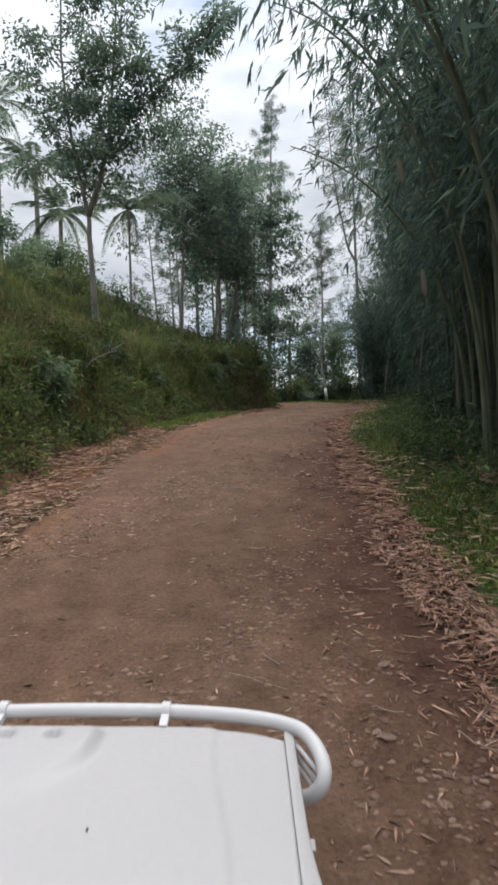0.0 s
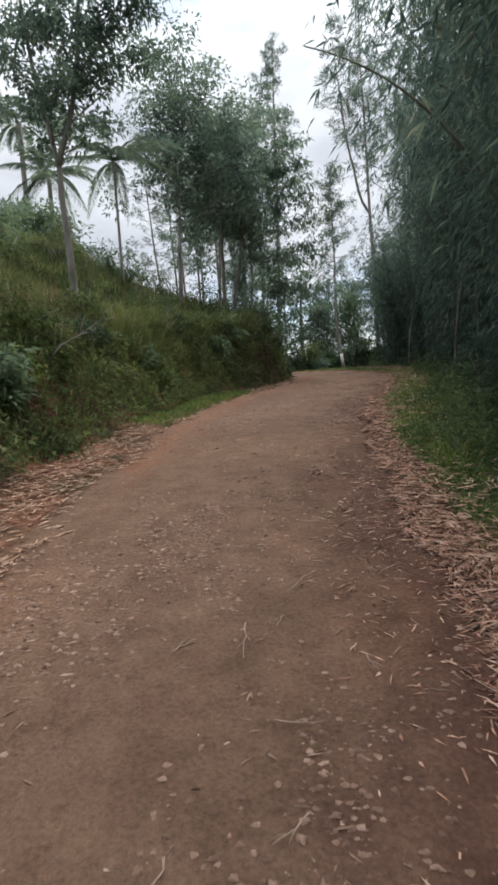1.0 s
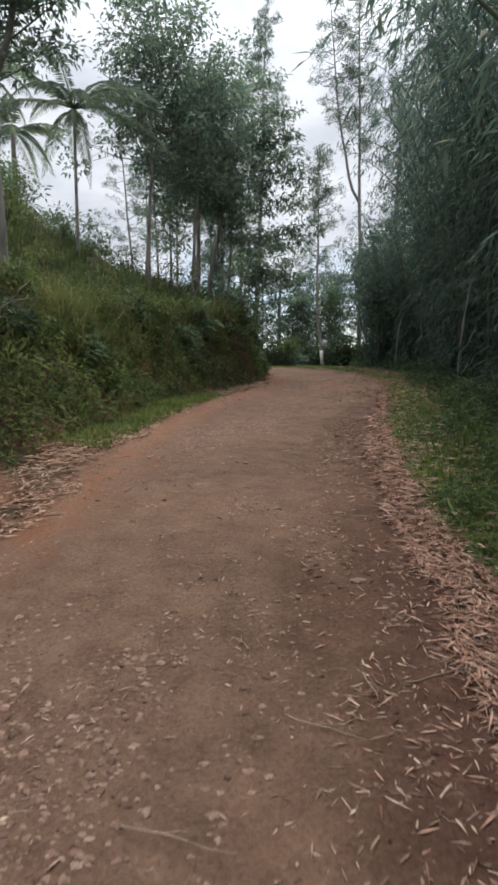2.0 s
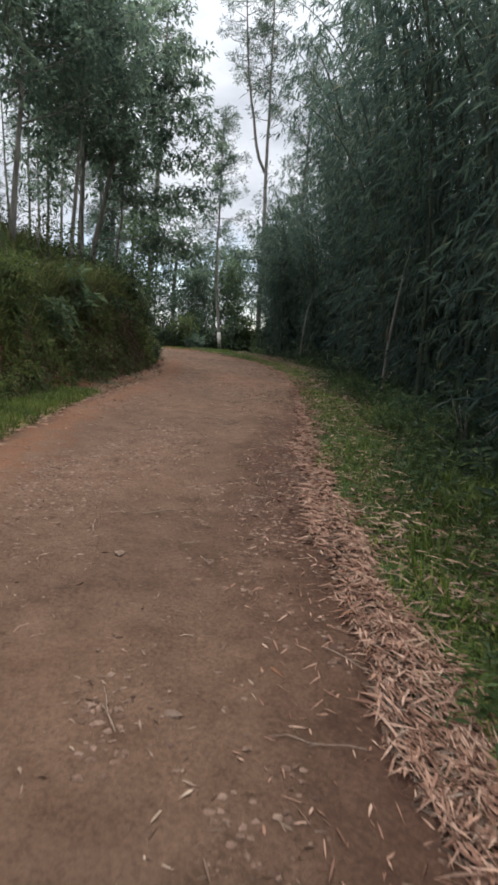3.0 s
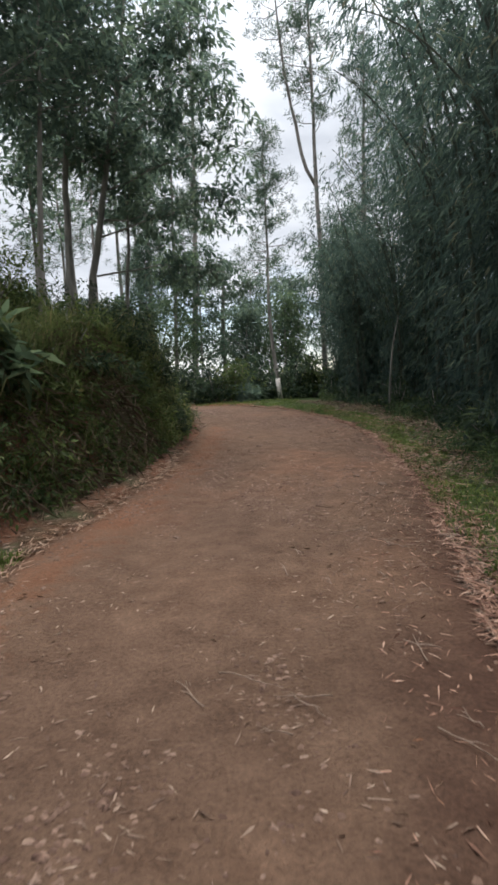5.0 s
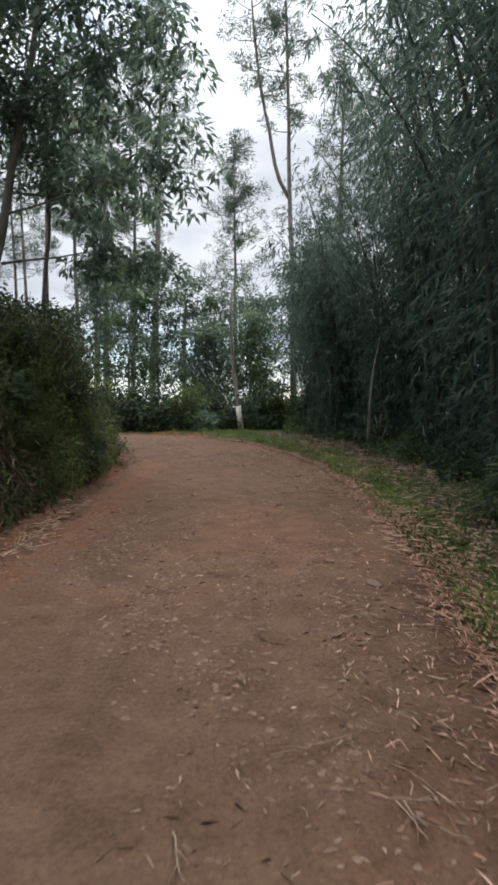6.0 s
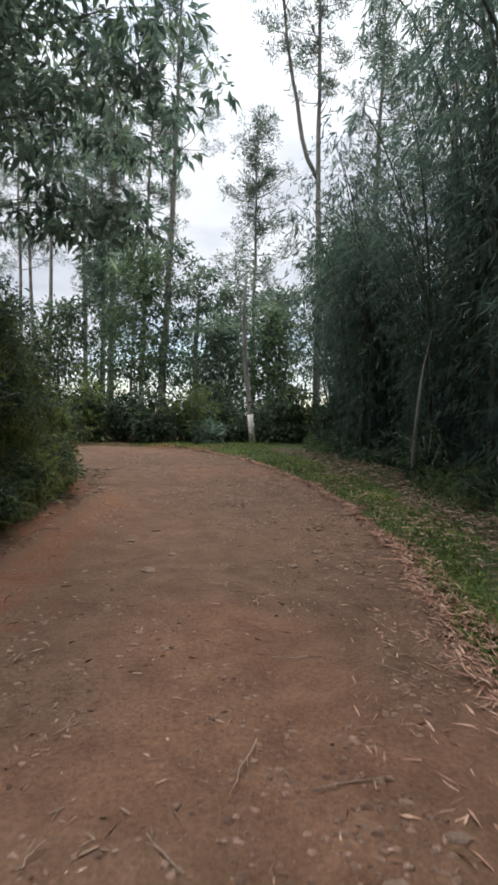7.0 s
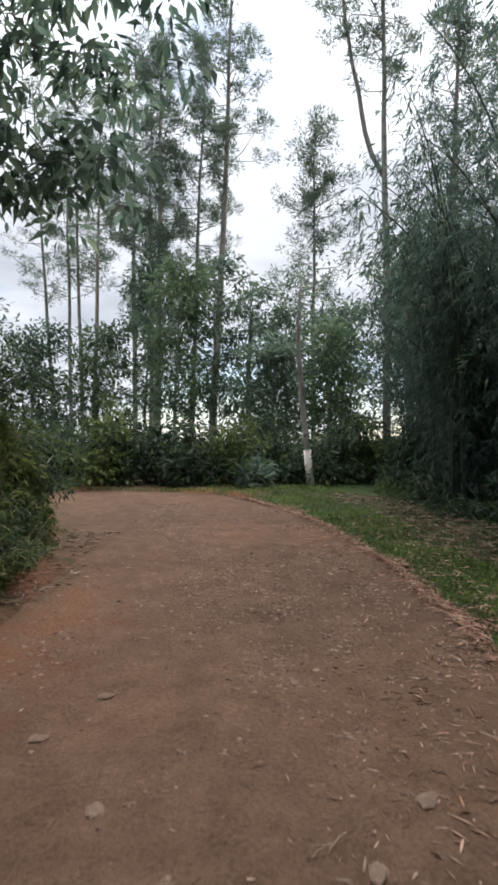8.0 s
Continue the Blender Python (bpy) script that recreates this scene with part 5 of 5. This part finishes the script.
# the forked pine: one trunk that parts into two stems
rng = np.random.default_rng(52)
fz = float(land_z(8.7, 46.0))
s = np.linspace(0, 1, 18)
main = np.stack([-0.6 * s, 0 * s, (27.5 - fz) * s], 1)
w1 = pine_arrays(rng, 0, 0.17, 0.55, 2.2, 13, stem=main)
start_at = (14.0 - fz) / (27.5 - fz)
arm = np.stack([-0.6 * start_at - 2.3 * np.sqrt(s) * 0.75 - 0.25 * s, 0.2 * s, 13.6 - fz + 13.0 * s], 1)
w2 = pine_arrays(rng, 0, 0.10, 0.35, 2.0, 10, stem=arm)
plant("pine_tree", (8.7, 46.0), joined([w1[0], w2[0]]), joined([w1[1], w2[1]]), PINE_BARK, PINE_LEAF, "tall pine whose trunk forks into two stems", "pine tree", "pines beyond the bend")

# leafy trees round the outside of the bend
for k, (px, py, pt, rr, gg) in enumerate([(0.8, 47, 10.6, 2.0, 1), (2.2, 48.5, 11.5, 1.9, 0), (3.6, 50, 10.8, 1.8, 0), (5.2, 49, 9.6, 1.9, 0), (7.2, 47.5, 9.4, 2.0, 0), (-2.6, 49, 8.5, 1.9, 1), (-4.6, 47, 8.0, 2.0, 0), (-6.6, 46, 8.8, 2.1, 0),
                                          (-1.0, 51, 12.5, 1.8, 0), (8.8, 43.6, 10.2, 2.1, 0), (9.8, 47.5, 12.0, 2.2, 0), (4.4, 45.5, 7.5, 1.6, 0), (-9.2, 45.5, 10.0, 2.3, 0), (6.4, 45.0, 8.0, 1.7, 1), (12.5, 52, 14, 3, 0), (-12.0, 47, 13, 3, 0)]):
    broad_tree((px, py), pt, 70 + k, "leafy tree standing round the outside of the bend", 0.09, 0.34, rr * 0.9, 17, 6, 30 if 2 < px < 9 else 40, (0.23, 0.085), green=BRIGHT_LEAF if gg else BROAD_LEAF, group="trees round the bend", flat=0.7)
# a bare broken trunk among them
v, t = tube_arrays(np.array([[0, 0, 0], [0.1, 0, 3], [0.05, 0, 6], [0.2, 0, 8.6]]), [0.17, 0.14, 0.12, 0.09], 9)
snag = thing("dead_tree", (3.55, 51.0, float(land_z(3.55, 51.0)) - 0.1), "bare grey tree with a broken top among the others", "dead tree")
tri_object("trunk", v, t, PALE_BARK, snag, smooth=True)

# the tree at the bend with a whitewashed foot
post = thing("leaning_tree", (5.2, 39.4, float(land_z(5.2, 39.4)) - 0.05), "slim leaning tree with its foot painted white, at the bend", "tree")
line = np.array([[0, 0, 0], [-0.06, 0.0, 0.5], [-0.11, 0, 1.0], [-0.25, 0.1, 2.2], [-0.33, 0.1, 3.2], [-0.36, 0.2, 4.2], [-0.3, 0.2, 5.2]])
tri_object("trunk", *tube_arrays(line, [0.092, 0.088, 0.084, 0.078, 0.07, 0.05, 0.03], 9), BARK, post, smooth=True)
tagged(tri_object("painted_foot", *tube_arrays(line[:3] * [1, 1, 0.93], [0.103, 0.099, 0.095], 12), WHITEWASH, post, smooth=True), "whitewashed band round the trunk")
rng = np.random.default_rng(95)
cc = np.array([line[-1] * f + rng.normal(0, 0.5, 3) * [1, 1, 0.6] for f in rng.uniform(0.6, 1.1, 20)])
tri_object("crown", *clump_leaves(rng, cc, np.full(20, 0.4), 18, 0.16, 0.06), BROAD_LEAF, post)


def pale_stem(at, line, r, label, seed):
    x, y = at
    ob = thing("slender_tree", (x, y, float(land_z(x, y)) - 0.05), label, "tree", "pale stems by the bamboo")
    line = np.array(line, float)
    high = line[-1] + [[0.12, 0.15, 0.4], [0.25, 0.3, 0.75], [0.35, 0.45, 1.0]]
    line = np.concatenate([line, high])
    tri_object("trunk", *tube_arrays(line, np.linspace(r, r * 0.3, len(line)), 8), PALE_BARK, ob, smooth=True)
    rng = np.random.default_rng(seed)
    c = line[-1] + rng.normal(0, 0.5, (12, 3))
    tri_object("crown", *clump_leaves(rng, c, np.full(12, 0.4), 22, 0.13, 0.045), HEDGE_SHADE_LEAF, ob)
    for k in range(3):
        e = line[1] + (line[2] - line[1]) * (k / 3)
        side = np.array([(-1.0) ** k * 0.35, -0.1, 0.12 + 0.05 * k])
        tri_object("side_twig", *tube_arrays([e, e + side * 0.6, e + side - [0, 0, 0.05]], [0.008, 0.006, 0.003], 4), PALE_BARK, ob)
        tri_object("twig_leaves", *leaf_arrays(rng, e + side * rng.uniform(0.5, 1.05, (7, 1)), side + rng.normal(0, 0.3, (7, 3)) - [0, 0, 0.2], 0.13, 0.045), BROAD_LEAF, ob)
    return ob


pale_stem((5.86, 20.6), [(0, 0, 0), (0.02, 0, 0.7), (0.05, 0, 1.4), (0.12, 0, 2.0), (0.2, 0, 2.6)], 0.04, "thin pale trunk at the edge of the bamboo", 1)
pale_stem((7.25, 31.7), [(0, 0, 0), (0.0, 0, 0.6), (0.03, 0, 1.1), (0.06, 0, 1.5), (0.1, 0, 1.9)], 0.042, "pale leaning trunk at the edge of the bamboo", 3)
def bamboo_sheath(at, length, turn, label, seed):
    """A dry culm sheath: a curled strip that tapers to both ends."""
    rng = np.random.default_rng(seed)
    h = np.linspace(0, 1, 9)
    gu, gh = np.meshgrid(np.linspace(-1.1, 1.1, 5), h)
    w = 0.13 * length * np.sin(np.pi * (0.12 + 0.8 * gh)) ** 0.6 * (1 + 0.08 * rng.normal(0, 1, gh.shape))
    shell = np.stack([w * np.sin(gu), 0.5 * w * np.cos(gu) + 0.03 * gh**2, length * gh], -1)
    verts = np.concatenate([shell.reshape(-1, 3), (shell - [0, 0.003, 0]).reshape(-1, 3)])
    quads = [(i * 5 + j, i * 5 + j + 1, i * 5 + j + 6, i * 5 + j + 5) for i in range(8) for j in range(4)]
    quads += [tuple(45 + q for q in reversed(f)) for f in quads]
    ob = mesh_object("bamboo_sheath", verts, quads, SHEATH, smooth=True)
    ob.matrix_world = pose(*at, 4, 6, turn)
    return tagged(ob, label, "bamboo sheath", "dry bamboo sheaths")


bamboo_sheath((5.84, 20.52, 3.42), 0.34, 200, "pale dry bamboo sheath caught on a thin trunk", 1)
bamboo_sheath((1.75, 5.85, 3.05), 0.24, 170, "pale dry bamboo sheath hanging from a culm", 2)
bamboo_sheath((1.55, 5.9, 4.15), 0.22, 150, "pale dry bamboo sheath hanging from a culm", 3)


def fallen_culm(at, length, turn, rise, seed):
    """A dead bamboo pole that leans into the clumps."""
    x, y = at
    s = np.linspace(0, length, 13)
    ob = tri_object("fallen_culm", *tube_arrays(np.stack([s, 0.03 * np.sin(s * 2 + seed), 0.04 * np.sin(s)], 1), 0.022 * np.where(np.arange(13) % 3 == 0, 1.15, 1.0) * (1 - 0.03 * s), 7), BARK, smooth=True)
    ob.matrix_world = pose(x, y, float(land_z(x, y)) + 0.03, 0, -rise, turn)
    return tagged(ob, "dead brown bamboo pole leaning into the clumps", "bamboo pole", "fallen bamboo poles")


fallen_culm((5.45, 20.0), 1.3, 50, 30, 1)
fallen_culm((7.4, 27.6), 1.8, 35, 12, 2)

# ---- the car's front end ----
car = thing("car", (-0.455, 0.9, float(road_z(0.9))), "white car with a bulged bonnet and white tubular front bar", "car")
car.rotation_euler = (radians(9.1), radians(1.5), 0)


def bonnet_front(x):
    return 0.925 - 0.055 * (np.abs(x) / 0.53) ** 5


def bonnet_z(x, y):
    z = 0.782 + (0.905 - y) * 0.205 - 0.008 * (np.abs(x) / 0.53) ** 4
    z = z + 0.006 * smooth01((0.415 - 0.06 * smooth01((y - 0.3) / 0.5) - np.abs(x)) / 0.028)
    z = z - 0.035 * smooth01((y - bonnet_front(x) + 0.06) / 0.06) ** 2
    # the bulge: flat on top, soft behind, steep at its sides and front, with two hollows
    wide = 0.195 - 0.12 * smooth01((0.74 - y) / 0.30)
    z = z + 0.030 * smooth01((y - 0.46) / 0.34) * smooth01((wide - np.abs(x + 0.14)) / (0.045 + 0.05 * smooth01((0.8 - y) / 0.2))) * smooth01((0.875 - y) / 0.05)
    for hx in (-0.205, -0.082):
        z = z - 0.026 * np.exp(-(((x - hx) / 0.020) ** 2 + ((y - 0.80 + 0.5 * np.abs(x - hx)) / 0.020) ** 2))
    return z


def sheet(name, xs, us, place, mat, parent, label="", thick=0.02):
    """A thin bent panel over a grid, with its rim turned down."""
    gx, gu = np.meshgrid(xs, us)
    top = place(gx, gu)
    n, m = gx.shape
    low = top - np.array([0, 0, thick])
    v = np.concatenate([top.reshape(-1, 3), low.reshape(-1, 3)])
    k = np.arange(n * m).reshape(n, m)
    quads = [(k[i, j], k[i, j + 1], k[i + 1, j + 1], k[i + 1, j]) for i in range(n - 1) for j in range(m - 1)]
    rim = list(k[0, :]) + list(k[1:, -1]) + list(k[-1, -2::-1]) + list(k[-2:0:-1, 0])
    off = n * m
    quads += [(a + off, d + off, c + off, b + off) for a, b, c, d in quads]
    quads += [(rim[i], rim[i] + off, rim[(i + 1) % len(rim)] + off, rim[(i + 1) % len(rim)]) for i in range(len(rim))]
    ob = mesh_object(name, v, quads, mat, parent, smooth=True)
    return tagged(ob, label) if label else ob


def bonnet_place(x, u):
    y = 0.25 + (bonnet_front(x) - 0.25) * u
    return np.stack([x, y, bonnet_z(x, y)], -1)


bonnet = sheet("bonnet", np.linspace(-0.53, 0.53, 150), np.linspace(0, 1, 110), bonnet_place, CAR_PAINT, car, "white bonnet with a bulge and two small hollows")
bm = bmesh.new()
bmesh.ops.create_cone(bm, segments=10, radius1=0.003, radius2=0.002, depth=0.006, cap_ends=True)
nozzle = part("washer_nozzle", bm, DARK, bonnet)
nozzle.location = (0.104, 0.44, float(bonnet_z(0.104, 0.44)) + 0.004)
for sgn in (-1, 1):
    def wing_place(u, w, sgn=sgn):
        a = np.clip(u, 0, 1)
        y = -0.1 + (bonnet_front(0.53) - 0.005 + 0.1) * w
        xo = 0.5320 + 0.034 * a + 0.06 * smooth01((0.62 - w) * 1.7) * a
        z = bonnet_z(0.53 + 0 * y, np.minimum(y, 0.80)) - 0.002 - 0.012 * a**2 - 0.45 * smooth01((a - 0.8) * 5) ** 2
        return np.stack([sgn * xo, y, z], -1)
    us = np.linspace(0, 1, 14)
    wing = sheet("front_wing", us if sgn > 0 else us[::-1], np.linspace(0, 1, 24), wing_place, CAR_PAINT, car)
# the panel below the windscreen with its air slots
cowl = sheet("cowl_panel", np.linspace(-0.60, 0.60, 30), np.linspace(0, 1, 8), lambda x, u: np.stack([x, -0.1 + 0.344 * u, 0.915 - 0.05 * (x / 0.6) ** 2 + 0.10 * (1 - u) * 0.6], -1), CAR_PAINT, car)
for k in range(24):
    sx = -0.42 + 0.034 * k
    if 0.08 < sx < 0.14:
        continue
    bm = bmesh.new()
    bmesh.ops.create_cube(bm, size=1)
    bmesh.ops.scale(bm, vec=(0.011, 0.085, 0.012), verts=bm.verts)
    slot = part("air_slot", bm, DARK, cowl)
    slot.location = (sx, 0.15, 0.915 - 0.05 * (sx / 0.6) ** 2 + 0.0185)
    slot.rotation_euler = (radians(-10), 0, 0)
wiper = mesh_object("wiper", *tube_arrays([[0.10, 0.16, 0.96], [0.13, 0.13, 0.985], [0.3, 0.08, 0.985], [0.5, 0.03, 0.98]], [0.02, 0.012, 0.01, 0.008], 8), DARK, car, smooth=True)

bar_line = [(-0.575, 0.73, 0.70), (-0.60, 0.705, 0.725), (-0.628, 0.705, 0.778), (-0.624, 0.755, 0.80), (-0.60, 0.835, 0.80), (-0.56, 0.885, 0.795), (-0.45, 0.925, 0.792), (-0.25, 0.952, 0.79), (0, 0.958, 0.79)]
bar_line += [(-x, y, z) for x, y, z in bar_line[-2::-1]]
cu = bpy.data.curves.new("front_bar", "CURVE")
cu.dimensions, cu.bevel_depth, cu.bevel_resolution, cu.resolution_u = "3D", 0.0195, 4, 8
sp = cu.splines.new("NURBS")
sp.points.add(len(bar_line) - 1)
for q, (x, y, z) in zip(sp.points, bar_line):
    q.co = (x, y, z, 1)
sp.use_endpoint_u, sp.order_u = True, 3
cu.materials.append(BAR_PAINT)
front_bar = new("front_bar", cu)
front_bar.parent = car
for cx in (-0.275, 0.195):
    bm = bmesh.new()
    bmesh.ops.create_cone(bm, segments=20, radius1=0.027, radius2=0.027, depth=0.024, cap_ends=True)
    bmesh.ops.create_cube(bm, size=1, matrix=Matrix.Translation((0.0, -0.045, 0)) @ Matrix.Diagonal((0.02, 0.06, 0.022, 1)))
    clamp = part("clamp", bm, BAR_PAINT, car)
    clamp.matrix_local = pose(cx, 0.952, 0.79, 0, 90, 0)
for sgn in (-1, 1):
    for k in range(3):
        zz = 0.772 - 0.032 * k
        slat = mesh_object("guard_rod", *tube_arrays([[sgn * 0.548, 0.868, zz], [sgn * 0.582, 0.80, zz], [sgn * 0.612, 0.735, zz]], 0.0065, 8), BAR_PAINT, car, smooth=True)
# grille, bumper, lamps, sides and wheels under the bonnet
bm = bmesh.new()
bmesh.ops.create_cube(bm, size=1, matrix=Matrix.Translation((0, 0.38, 0.50)) @ Matrix.Diagonal((1.12, 0.84, 0.36, 1)))
bmesh.ops.bevel(bm, geom=bm.edges[:], offset=0.03, segments=2, affect="EDGES")
part("engine_bay", bm, DARK, car)
bm = bmesh.new()
bmesh.ops.create_cube(bm, size=1, matrix=Matrix.Translation((0, 0.80, 0.56)) @ Matrix.Diagonal((1.0, 0.06, 0.26, 1)))
bmesh.ops.bevel(bm, geom=bm.edges[:], offset=0.02, segments=2, affect="EDGES")
grille = part("grille", bm, DARK, car)
for k in range(6):
    bm = bmesh.new()
    bmesh.ops.create_cube(bm, size=1, matrix=Matrix.Translation((0, 0.838, 0.46 + 0.04 * k)) @ Matrix.Diagonal((0.62, 0.012, 0.014, 1)))
    part("grille_bar", bm, CAR_PAINT, grille)
bm = bmesh.new()
bmesh.ops.create_cube(bm, size=1, matrix=Matrix.Translation((0, 0.88, 0.36)) @ Matrix.Diagonal((1.26, 0.10, 0.15, 1)))
bmesh.ops.bevel(bm, geom=bm.edges[:], offset=0.03, segments=3, affect="EDGES")
part("bumper", bm, CAR_PAINT, car)
for sgn in (-1, 1):
    bm = bmesh.new()
    bmesh.ops.create_cone(bm, segments=24, radius1=0.085, radius2=0.075, depth=0.04, cap_ends=True)
    lamp = part("headlight", bm, LAMP_GLASS, car, "round clear headlight")
    lamp.matrix_local = pose(sgn * 0.42, 0.85, 0.57, -90, 0, 0)
    bm = bmesh.new()
    bmesh.ops.create_cone(bm, segments=32, radius1=0.33, radius2=0.33, depth=0.19, cap_ends=True)
    bmesh.ops.bevel(bm, geom=[e for e in bm.edges if len(e.link_faces) == 2 and max(len(f.verts) for f in e.link_faces) > 4], offset=0.035, segments=3, affect="EDGES")
    wheel = part("wheel", bm, RUBBER, car)
    wheel.matrix_local = pose(sgn * 0.56, 0.35, 0.33, 0, 90, 0)
    bm = bmesh.new()
    bmesh.ops.create_cone(bm, segments=28, radius1=0.20, radius2=0.17, depth=0.20, cap_ends=True)
    part("rim", bm, CHROME, wheel)
